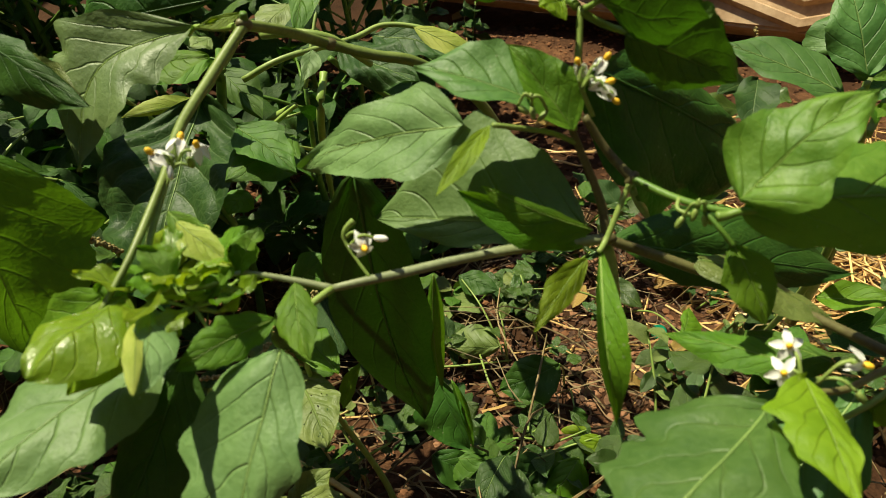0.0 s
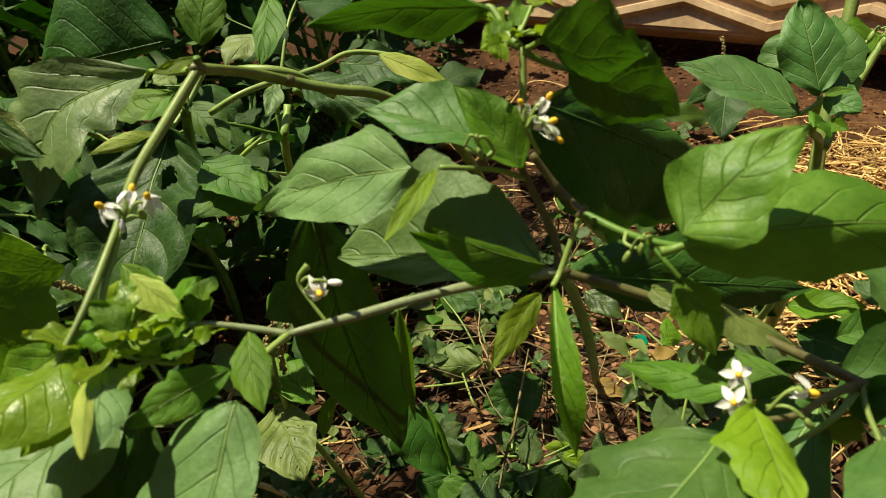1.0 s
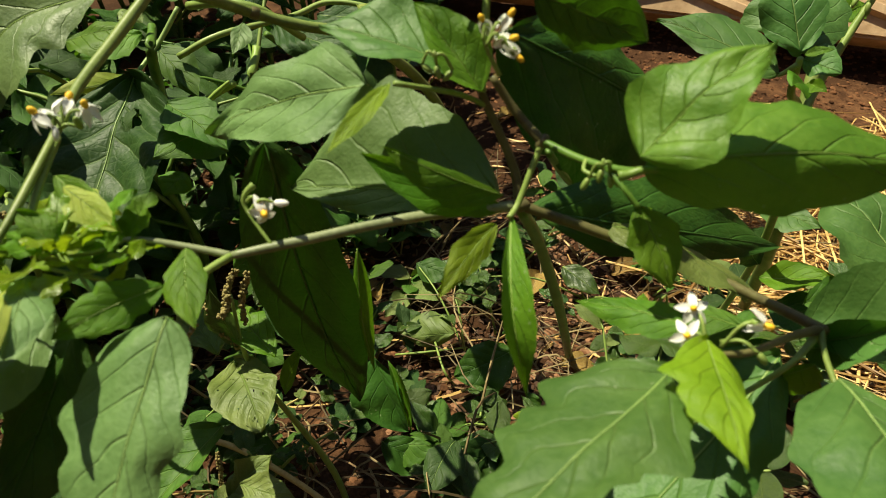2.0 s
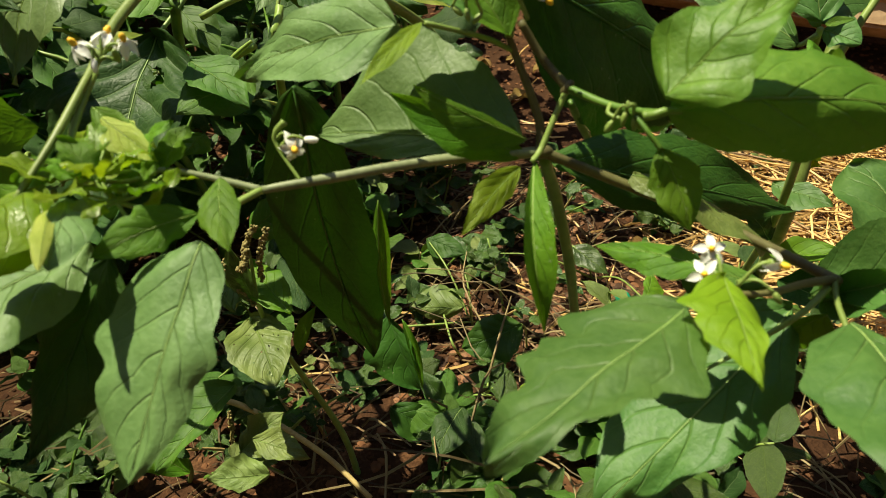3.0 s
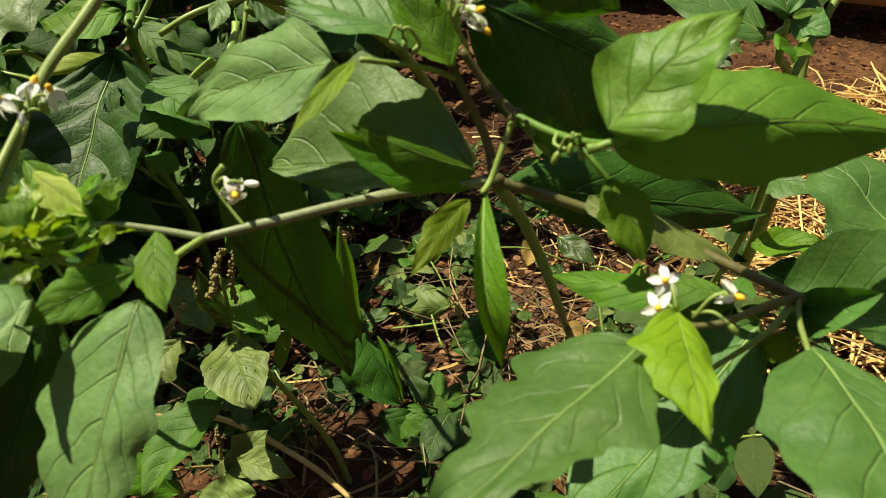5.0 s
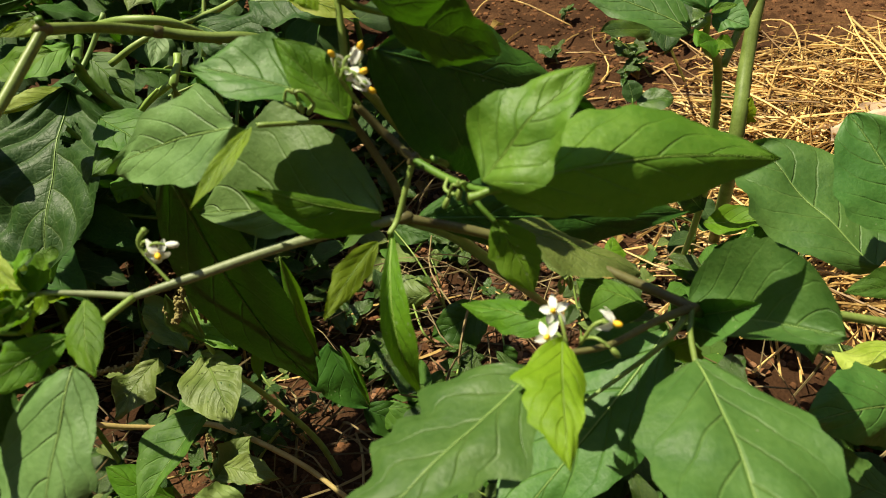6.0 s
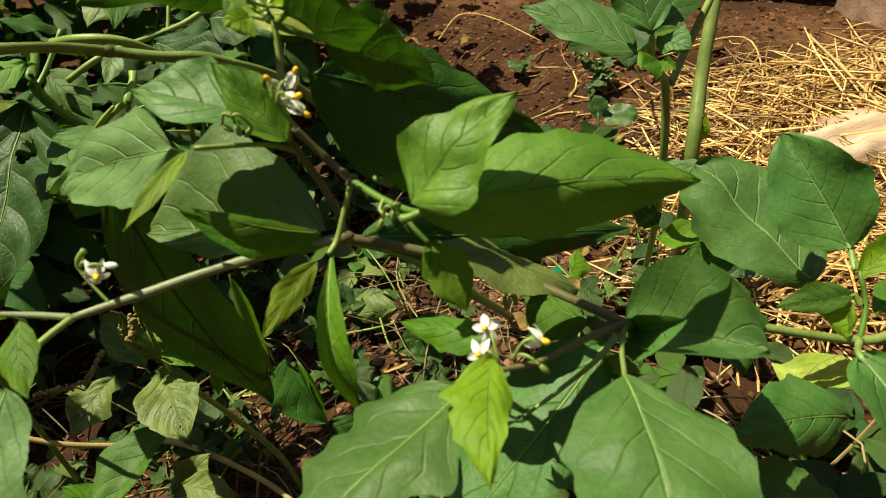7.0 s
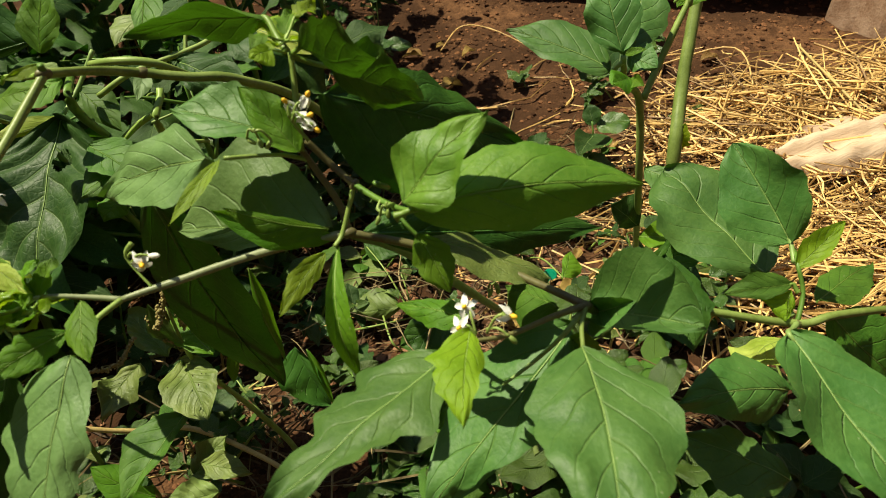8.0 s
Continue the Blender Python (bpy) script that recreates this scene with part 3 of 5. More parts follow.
def husk(at, length, width, turn):
    """A crumpled dry sheath."""
    nu, nv = 26, 12
    verts, faces = [], []
    for i in range(nu + 1):
        u = i / nu
        for j in range(nv + 1):
            v = -1 + 2 * j / nv
            w = width * (0.35 + 0.65 * math.sin(math.pi * min(1, u * 0.75 + 0.12))) * (1 + 0.15 * noise.noise((u * 7, v, 4)))
            z = 0.010 * math.sin(v * 7 + 2 * noise.noise((u * 3, v, 1))) + 0.016 * (1 - v * v) + 0.008 * noise.noise((u * 9, v * 4, 7))
            verts.append((u * length, v * w, z))
    for i in range(nu):
        for j in range(nv):
            k = i * (nv + 1) + j
            faces.append((k, k + 1, k + nv + 2, k + nv + 1))
    ob = new("dry_husk", mesh_of("dry_husk", verts, faces, HUSK))
    ob.matrix_basis = Matrix.Translation(at) @ pose(0, 0, 0, 0, -2, turn)
    tagged(ob, "crumpled pale dry husk lying on straw", "husk")


husk((0.556, 0.707, 0.036), 0.226, 0.050, 13.8)

# ---- the flowering nightshade in front ----
plant = thing("nightshade_plant", (0.161, 0.488, 0.020), "flowering black nightshade with broad green leaves", "plant")
HUB, KNEE, FORK, KINK, NODE = (0.063, 0.193, 0.423), (0.069, 0.197, 0.444), (-0.074, 0.271, 0.468), (-0.024, 0.168, 0.421), (-0.052, 0.316, 0.443)
NODE_R, NODE_RR = (0.157, 0.166, 0.396), (0.262, 0.182, 0.352)
stem(plant, ((0.161, 0.488, 0.020), (0.110, 0.326, 0.244), (0.080, 0.242, 0.364), HUB), (0.0040, 0.0033, 0.0026, 0.0021), STEM)
stem(plant, (KINK, (-0.005, 0.174, 0.422), (0.027, 0.185, 0.423), HUB), (0.0012, 0.0016, 0.0017, 0.0019), STEM_GREY, "branch")
stem(plant, (HUB, (0.087, 0.194, 0.413), (0.117, 0.190, 0.403), (0.140, 0.177, 0.399), NODE_R), (0.0018, 0.0018, 0.0018, 0.0017, 0.0017), STEM_PURPLE, "branch")
stem(plant, (NODE_R, (0.165, 0.173, 0.384), (0.187, 0.187, 0.369), (0.216, 0.186, 0.363), NODE_RR, (0.282, 0.185, 0.352), (0.333, 0.199, 0.336)), (0.0019, 0.0019, 0.0019, 0.0020, 0.0018), STEM_OLIVE, "branch")
stem(plant, (HUB, (0.061, 0.199, 0.433), (0.052, 0.205, 0.452), (0.048, 0.206, 0.461)), (0.0018, 0.0015, 0.0012, 0.0008), STEM_PURPLE, "branch")
stem(plant, ((0.052, 0.205, 0.452), (0.042, 0.203, 0.457), (0.025, 0.192, 0.465)), (0.0009, 0.0008, 0.0008), STEM_LIGHT, "twig")
stem(plant, ((0.053, 0.204, 0.462), (0.061, 0.202, 0.451), KNEE), (0.0012, 0.0014, 0.0016), STEM_PURPLE, "branch")
stem(plant, (KNEE, (0.079, 0.185, 0.445), (0.087, 0.175, 0.448), (0.092, 0.169, 0.451)), (0.0014, 0.0012, 0.0011, 0.001), STEM, "branch")
stem(plant, ((0.085, 0.177, 0.447), (0.089, 0.171, 0.444), (0.093, 0.168, 0.440)), (0.0009, 0.0008, 0.0008), STEM, "twig")
stem(plant, (KNEE, (0.066, 0.193, 0.437), (0.062, 0.187, 0.428), (0.059, 0.182, 0.426)), (0.0011, 0.0010, 0.0010, 0.0008), STEM_LIGHT, "twig")
stem(plant, ((0.074, 0.217, 0.429), (0.084, 0.238, 0.407), (0.100, 0.266, 0.377), (0.127, 0.304, 0.327)), (0.0014, 0.0016, 0.0018, 0.002), STEM, "branch")
# left shoots
for spot, size, way in ((NODE, 0.0031, (0.3, 0.6, -0.3)), (FORK, 0.0028, (0.3, 0.6, -0.3)), (HUB, 0.0025, (0.9, 0.1, 0)), (NODE_R, 0.0019, (0.9, 0, -0.2)), (KNEE, 0.0019, (0.4, 0.1, 0.6)), (NODE_RR, 0.0021, (0.9, 0, -0.2))):
    knot = mesh_of("node", *ellipsoid(size, size, size * 1.5), STEM_PURPLE)
    under("node", knot, plant, aim(spot, way), "swollen purplish stem node")
stem(plant, (FORK, (-0.080, 0.248, 0.459), (-0.084, 0.218, 0.451), (-0.080, 0.191, 0.447), (-0.080, 0.163, 0.439), (-0.084, 0.144, 0.431)), (0.0022, 0.0021, 0.0019, 0.0014, 0.0012, 0.0008), STEM_OLIVE, "branch")
stem(plant, ((-0.079, 0.192, 0.447), (-0.079, 0.172, 0.438), (-0.078, 0.160, 0.431)), (0.0012, 0.0011, 0.0008), STEM_LIGHT, "twig")
stem(plant, (FORK, (-0.065, 0.294, 0.457), NODE, (-0.033, 0.323, 0.435), (-0.010, 0.336, 0.424), (0.022, 0.369, 0.383), (0.059, 0.403, 0.292)), (0.0022, 0.0023, 0.0026, 0.0027, 0.0028, 0.003, 0.0032), STEM_OLIVE, "branch")
stem(plant, (KINK, (-0.036, 0.167, 0.425), (-0.048, 0.165, 0.429), (-0.054, 0.163, 0.430)), (0.0012, 0.0010, 0.0009, 0.0008), STEM_GREY, "twig")
stem(plant, ((-0.053, 0.164, 0.429), (-0.058, 0.159, 0.429), (-0.064, 0.156, 0.430)), (0.0008, 0.0008, 0.0006), STEM_LIGHT, "twig")
stem(plant, (KINK, (-0.029, 0.159, 0.422), (-0.034, 0.149, 0.422)), (0.0012, 0.0011, 0.0011), STEM_LIGHT, "twig")
stem(plant, ((-0.073, 0.270, 0.473), FORK), (0.0015, 0.002), STEM, "twig")
stem(plant, (NODE_R, (0.153, 0.155, 0.397), (0.151, 0.143, 0.397)), (0.0011, 0.0009, 0.0009), STEM_OLIVE, "petiole")
stem(plant, (NODE_R, (0.143, 0.158, 0.401), (0.124, 0.144, 0.409), (0.109, 0.139, 0.413)), (0.0016, 0.0012, 0.0010, 0.0008), STEM_PURPLE, "twig")

# leaves of the middle shoots
leaf(plant, LUSH, (0.090, 0.166, 0.457), (0.121, 0.178, 0.483), (0.086, 0.180, 0.465), (0.106, 0.157, 0.461), 0.05, 0.04, rib=RIB_FRESH)
leaf(plant, LUSH, (0.092, 0.168, 0.452), (0.177, 0.178, 0.446), (0.138, 0.191, 0.458), (0.125, 0.162, 0.443), 0.07, 0.04, lift=-0.3, droop=0.6, petiole=(0.086, 0.168, 0.450))
leaf(plant, PALE, (0.017, 0.197, 0.462), (-0.045, 0.221, 0.432), (-0.000, 0.215, 0.466), (0.001, 0.188, 0.446), 0.05, 0.04)
leaf(plant, PALE, (0.056, 0.193, 0.427), (-0.020, 0.220, 0.411), (0.019, 0.233, 0.444), (0.018, 0.196, 0.415), 0.05, 0.05)
leaf(plant, SAGE, (0.047, 0.206, 0.462), (-0.001, 0.221, 0.471), (0.021, 0.228, 0.476), (0.022, 0.202, 0.466), 0.06, 0.04)
leaf(plant, FRESH, (0.050, 0.202, 0.458), (0.029, 0.219, 0.479), (0.034, 0.205, 0.468), (0.053, 0.208, 0.471), 0.04, 0.04)
leaf(plant, YOUNG, (0.024, 0.190, 0.466), (0.010, 0.163, 0.459), (0.015, 0.178, 0.464), (0.020, 0.174, 0.462), 0.02, 0.05, rib=RIB_FRESH)
leaf(plant, FRESH, (0.057, 0.187, 0.431), (0.022, 0.181, 0.451), (0.038, 0.186, 0.443), (0.039, 0.180, 0.433), 0.06, 0.05, rib=RIB_FRESH)
leaf(plant, YOUNG, (0.055, 0.180, 0.425), (0.038, 0.156, 0.416), (0.043, 0.170, 0.424), (0.051, 0.168, 0.418), 0.05, 0.06, rib=RIB_FRESH)
leaf(plant, FRESH, (0.060, 0.186, 0.425), (0.065, 0.147, 0.384), (0.062, 0.150, 0.410), (0.066, 0.148, 0.408), 0.06, 0.03, twist=1.6, rib=RIB_FRESH, full=1.2, via=(0.059, 0.164, 0.419))
leaf(plant, FRESH, (0.093, 0.169, 0.440), (0.103, 0.156, 0.421), (0.090, 0.163, 0.430), (0.106, 0.164, 0.430), 0.05, 0.06, rib=RIB_FRESH)
# DEEP leaves under the crown: their shade is painted by the darker material.
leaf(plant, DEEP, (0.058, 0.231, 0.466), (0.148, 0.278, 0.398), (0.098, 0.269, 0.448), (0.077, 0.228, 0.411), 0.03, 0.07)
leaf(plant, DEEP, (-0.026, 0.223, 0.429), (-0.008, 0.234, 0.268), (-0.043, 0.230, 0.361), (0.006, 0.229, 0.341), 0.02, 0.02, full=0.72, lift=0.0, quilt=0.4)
# Curled edge of the dark leaf; brighter FRESH colour paints the light it catches.
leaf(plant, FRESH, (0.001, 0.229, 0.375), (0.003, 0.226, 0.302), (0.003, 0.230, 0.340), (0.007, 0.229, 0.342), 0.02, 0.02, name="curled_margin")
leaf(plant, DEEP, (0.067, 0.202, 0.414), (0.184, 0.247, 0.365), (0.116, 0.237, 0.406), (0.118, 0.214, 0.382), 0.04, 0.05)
leaf(plant, DUSTY, (0.093, 0.189, 0.418), (0.146, 0.188, 0.390), (0.119, 0.203, 0.398), (0.118, 0.173, 0.404), 0.05, 0.03, full=0.7)
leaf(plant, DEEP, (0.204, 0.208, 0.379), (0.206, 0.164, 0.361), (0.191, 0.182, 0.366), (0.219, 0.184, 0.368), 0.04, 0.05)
leaf(plant, FRESH, (0.058, 0.192, 0.422), (0.014, 0.188, 0.445), (0.036, 0.191, 0.440), (0.032, 0.184, 0.429), 0.05, 0.05)
# crown at the top
leaf(plant, MATURE, (0.056, 0.219, 0.492), (0.085, 0.206, 0.491), (0.073, 0.206, 0.510), (0.071, 0.221, 0.481), 0.08, 0.05, petiole=(0.051, 0.223, 0.488))
leaf(plant, MATURE, (0.066, 0.223, 0.481), (0.099, 0.211, 0.470), (0.088, 0.214, 0.494), (0.075, 0.223, 0.465), 0.05, 0.05, petiole=(0.051, 0.222, 0.488))
leaf(plant, MATURE, (0.042, 0.237, 0.497), (-0.023, 0.255, 0.489), (0.016, 0.233, 0.504), (0.011, 0.251, 0.481), 0.05, 0.05, petiole=(0.050, 0.223, 0.489))
leaf(plant, YOUNG, (0.045, 0.220, 0.492), (0.038, 0.214, 0.492), (0.040, 0.222, 0.497), (0.045, 0.214, 0.488), 0.1, 0.03, rib=RIB_FRESH, petiole=(0.050, 0.223, 0.489))
sprout(plant, (0.050, 0.224, 0.493), 9, 0.016, 11, 0.010, (YOUNG, FRESH))
stem(plant, ((0.051, 0.223, 0.489), (0.051, 0.216, 0.477), (0.050, 0.204, 0.457)), (0.0010, 0.0012, 0.0014), STEM_LIGHT, "twig")
# lower right leaves
leaf(plant, SAGE, (0.099, 0.134, 0.411), (0.045, 0.081, 0.416), (0.068, 0.138, 0.403), (0.089, 0.101, 0.415), 0.04, 0.12)
leaf(plant, YOUNG, (0.109, 0.140, 0.418), (0.104, 0.098, 0.423), (0.095, 0.124, 0.420), (0.113, 0.123, 0.419), 0.04, 0.11, rib=RIB_FRESH)
leaf(plant, FRESH, (0.109, 0.151, 0.412), (0.080, 0.169, 0.404), (0.099, 0.164, 0.409), (0.099, 0.150, 0.406), 0.03, 0.05, rib=RIB_FRESH)
leaf(plant, SAGE, (0.150, 0.142, 0.399), (0.146, 0.065, 0.407), (0.124, 0.114, 0.401), (0.174, 0.100, 0.399), 0.05, 0.04, full=0.75)
leaf(plant, SAGE, (0.164, 0.182, 0.374), (0.199, 0.149, 0.397), (0.183, 0.182, 0.409), (0.168, 0.149, 0.398), 0.03, 0.02, full=0.55, quilt=0.6)
leaf(plant, SAGE, (0.163, 0.176, 0.379), (0.172, 0.155, 0.409), (0.164, 0.161, 0.408), (0.163, 0.148, 0.400), 0.05, 0.02, full=0.6, quilt=0.6, name="folded_margin")
leaf(plant, SAGE, (0.155, 0.175, 0.374), (0.086, 0.118, 0.330), (0.108, 0.178, 0.350), (0.131, 0.131, 0.350), 0.04, 0.05)
stem(plant, (NODE_R, (0.147, 0.158, 0.389), (0.135, 0.157, 0.374), (0.121, 0.152, 0.366)), (0.0013, 0.0010, 0.0009, 0.0006), RIB, "petiole")
leaf(plant, MATURE, (0.150, 0.187, 0.373), (0.130, 0.222, 0.353), (0.134, 0.194, 0.352), (0.144, 0.207, 0.365), 0.03, 0.05)
leaf(plant, SAGE, (0.256, 0.162, 0.328), (0.192, 0.142, 0.356), (0.234, 0.173, 0.341), (0.225, 0.142, 0.330), 0.05, 0.05)
leaf(plant, SAGE, (0.258, 0.138, 0.287), (0.210, 0.161, 0.298), (0.235, 0.161, 0.298), (0.226, 0.128, 0.292), 0.05, 0.06)
leaf(plant, YELLOWED, (0.271, 0.194, 0.325), (0.242, 0.181, 0.320), (0.264, 0.209, 0.307), (0.250, 0.168, 0.332), 0.06, 0.05)
leaf(plant, SAGE, (0.241, 0.159, 0.376), (0.260, 0.086, 0.356), (0.222, 0.122, 0.381), (0.274, 0.135, 0.365), 0.05, 0.03, petiole=NODE_RR)
leaf(plant, MATURE, (0.263, 0.196, 0.364), (0.228, 0.191, 0.367), (0.246, 0.200, 0.370), (0.244, 0.188, 0.364), 0.05, 0.04, petiole=(0.265, 0.193, 0.361))
leaf(plant, YOUNG, (0.261, 0.194, 0.362), (0.255, 0.181, 0.356), (0.246, 0.191, 0.359), (0.262, 0.189, 0.357), 0.05, 0.04)
leaf(plant, YOUNG, (0.265, 0.201, 0.369), (0.290, 0.215, 0.384), (0.270, 0.210, 0.380), (0.278, 0.201, 0.376), 0.06, 0.04, rib=RIB_FRESH)
leaf(plant, MATURE, (0.285, 0.203, 0.341), (0.339, 0.242, 0.323), (0.308, 0.232, 0.329), (0.313, 0.208, 0.332), 0.04, 0.05)
leaf(plant, MATURE, (0.296, 0.204, 0.328), (0.344, 0.188, 0.279), (0.302, 0.192, 0.300), (0.344, 0.211, 0.304), 0.05, 0.05)
stem(plant, (NODE_RR, (0.267, 0.193, 0.361), (0.266, 0.202, 0.370), (0.270, 0.214, 0.369)), (0.0012, 0.0011, 0.0010, 0.0009), STEM, "twig")
leaf(plant, SAGE, (0.268, 0.215, 0.372), (0.250, 0.260, 0.402), (0.235, 0.234, 0.384), (0.271, 0.217, 0.400), 0.05, 0.04, full=0.65, petiole=(0.267, 0.206, 0.368))
leaf(plant, SAGE, (0.273, 0.232, 0.332), (0.235, 0.303, 0.356), (0.221, 0.255, 0.348), (0.278, 0.299, 0.350), 0.04, 0.05, full=0.7, petiole=(0.277, 0.205, 0.329))
leaf(plant, MATURE, (0.226, 0.275, 0.304), (0.266, 0.283, 0.311), (0.242, 0.286, 0.315), (0.245, 0.265, 0.307), 0.05, 0.05)
leaf(plant, FRESH, (0.157, 0.161, 0.386), (0.153, 0.181, 0.352), (0.153, 0.172, 0.372), (0.165, 0.167, 0.366), 0.05, 0.07)
# lower left leaves
leaf(plant, PALE, (-0.033, 0.141, 0.422), (-0.043, 0.090, 0.384), (-0.061, 0.120, 0.396), (-0.024, 0.125, 0.408), 0.05, 0.09, full=0.6)
leaf(plant, FRESH, (-0.032, 0.159, 0.431), (-0.023, 0.135, 0.424), (-0.034, 0.147, 0.426), (-0.022, 0.148, 0.426), 0.05, 0.05, rib=RIB_FRESH)
leaf(plant, FRESH, (-0.037, 0.151, 0.424), (-0.060, 0.132, 0.422), (-0.050, 0.146, 0.428), (-0.048, 0.136, 0.418), 0.06, 0.08, rib=RIB_FRESH)
leaf(plant, LIMP, (-0.080, 0.151, 0.430), (-0.091, 0.120, 0.431), (-0.096, 0.143, 0.427), (-0.075, 0.124, 0.425), 0.12, 0.05, quilt=0.3, twist=0.5, rib=RIB_FRESH, lift=-0.3, full=0.7, label="limp shiny yellow-green leaf folded along its midrib")
leaf(plant, YOUNG, (-0.079, 0.151, 0.432), (-0.092, 0.129, 0.414), (-0.095, 0.142, 0.423), (-0.073, 0.136, 0.421), 0.03, 0.05, rib=RIB_FRESH)
leaf(plant, PALE, (-0.072, 0.148, 0.430), (-0.061, 0.118, 0.430), (-0.069, 0.129, 0.432), (-0.059, 0.134, 0.428), 0.12, 0.04, quilt=0.6, lift=-0.25, full=0.6, label="limp waxy leaf hanging half rolled")
# Rolled lip in pale yellow, painting the sheen along the limp leaf's edge.
leaf(plant, YELLOWED, (-0.072, 0.141, 0.431), (-0.060, 0.115, 0.433), (-0.068, 0.126, 0.434), (-0.063, 0.125, 0.433), 0.10, 0.03, quilt=0.6, lift=-0.3, full=0.6, name="rolled_margin")
leaf(plant, PALE, (-0.079, 0.159, 0.404), (-0.112, 0.103, 0.401), (-0.119, 0.144, 0.398), (-0.082, 0.117, 0.397), 0.04, 0.04)
# Leaf hanging in shade, which its dark DEEP colour imitates.
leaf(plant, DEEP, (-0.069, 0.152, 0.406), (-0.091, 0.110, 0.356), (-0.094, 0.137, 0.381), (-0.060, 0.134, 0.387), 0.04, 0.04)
leaf(plant, FRESH, (-0.095, 0.163, 0.421), (-0.134, 0.161, 0.391), (-0.122, 0.170, 0.409), (-0.108, 0.154, 0.404), 0.05, 0.04)
leaf(plant, FRESH, (-0.076, 0.180, 0.441), (-0.053, 0.166, 0.429), (-0.069, 0.170, 0.432), (-0.061, 0.175, 0.438), 0.05, 0.05, rib=RIB_FRESH)
sprout(plant, (-0.070, 0.160, 0.430), 14, 0.017, 21, 0.014, (LIMP, FRESH, YOUNG), 0.9)
sprout(plant, (-0.062, 0.154, 0.425), 10, 0.015, 23, 0.011, (LIMP, YOUNG, FRESH), 0.9)
leaf(plant, YELLOWED, (-0.075, 0.179, 0.439), (-0.051, 0.163, 0.433), (-0.069, 0.169, 0.433), (-0.060, 0.174, 0.438), 0.05, 0.05)
sprout(plant, (-0.053, 0.161, 0.427), 5, 0.016, 22, 0.008, (YOUNG, FRESH))
# upper left leaves
leaf(plant, SHEEN, (-0.100, 0.283, 0.463), (-0.150, 0.246, 0.414), (-0.163, 0.284, 0.457), (-0.129, 0.259, 0.439), 0.05, 0.10, petiole=FORK, via=(-0.138, 0.274, 0.452), rib=RIB_FRESH, full=0.9)
# Both DEEP leaves here carry their shadow in the leaf colour.
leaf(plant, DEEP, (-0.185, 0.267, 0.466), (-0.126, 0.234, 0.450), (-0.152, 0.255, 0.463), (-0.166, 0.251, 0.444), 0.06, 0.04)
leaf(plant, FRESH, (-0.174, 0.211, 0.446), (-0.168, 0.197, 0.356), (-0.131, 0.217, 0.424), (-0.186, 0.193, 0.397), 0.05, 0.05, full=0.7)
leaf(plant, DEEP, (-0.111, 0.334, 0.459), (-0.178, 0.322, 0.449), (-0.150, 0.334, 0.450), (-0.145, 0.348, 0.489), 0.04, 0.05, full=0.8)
leaf(plant, DUSTY, (-0.172, 0.273, 0.454), (-0.135, 0.248, 0.444), (-0.150, 0.262, 0.456), (-0.154, 0.255, 0.444), 0.08, 0.05, quilt=1.5)
leaf(plant, FRESH, (-0.072, 0.273, 0.477), (-0.064, 0.290, 0.502), (-0.079, 0.280, 0.489), (-0.059, 0.280, 0.487), 0.04, 0.05)
leaf(plant, YOUNG, (-0.076, 0.276, 0.471), (-0.093, 0.269, 0.468), (-0.086, 0.273, 0.471), (-0.084, 0.270, 0.467), 0.04, 0.05)
leaf(plant, OLD, (-0.169, 0.407, 0.371), (-0.170, 0.294, 0.308), (-0.220, 0.350, 0.341), (-0.121, 0.328, 0.342), 0.05, 0.03, quilt=1.7, full=0.75, label="old blue-green quilted leaf with a hole", bite=(0.27, -0.22, 0.078), fine=3.0)
stem(plant, ((-0.147, 0.450, 0.402), (-0.159, 0.433, 0.384), (-0.169, 0.407, 0.371)), (0.0017, 0.0016, 0.0014), RIB, "petiole")

# flowers and buds
flower(plant, (0.1082, 0.1508, 0.4185), (-0.25, -0.62, 0.72), (0.111, 0.143, 0.412), 0.0047, 20, 12)
flower(plant, (0.1056, 0.1443, 0.4150), (-0.30, -0.72, 0.62), (0.111, 0.142, 0.412), 0.0047, 48, 12)
flower(plant, (0.1232, 0.1428, 0.4210), (0.72, -0.42, 0.05), (0.115, 0.143, 0.412), 0.0049, 0, 35)
bud(plant, (0.124, 0.138, 0.413), (0.5, -0.2, -0.6), (0.115, 0.144, 0.413), False, 0.85)
bud(plant, (0.101, 0.134, 0.413), (-0.5, -0.5, 0.1), (0.109, 0.139, 0.411), True, 0.8)
flower(plant, (-0.0145, 0.176, 0.4315), (0.40, -0.80, 0.15), (-0.020, 0.179, 0.433), 0.0052, 15, 25)
bud(plant, (-0.009, 0.177, 0.434), (0.9, -0.2, 0.1), (-0.019, 0.177, 0.431), True, 0.9)
stem(plant, ((-0.012, 0.171, 0.422), (-0.020, 0.178, 0.430), (-0.021, 0.180, 0.434), (-0.018, 0.182, 0.437)), (0.0005, 0.0006, 0.0007, 0.0012), STEM_LIGHT, "flower_stalk")
flower(plant, (-0.0668, 0.1925, 0.4565), (0.1, -0.25, 0.85), (-0.074, 0.189, 0.452), 0.0054, 30, 40)
flower(plant, (-0.0785, 0.1872, 0.4570), (-0.45, -0.2, 0.8), (-0.074, 0.189, 0.452), 0.0054, 0, 40)
flower(plant, (-0.0735, 0.195, 0.4575), (0.1, 0.75, 0.5), (-0.073, 0.189, 0.452), 0.0056, 50, 50)
bud(plant, (-0.068, 0.188, 0.454), (0.1, -0.3, 0.8), (-0.076, 0.187, 0.450))
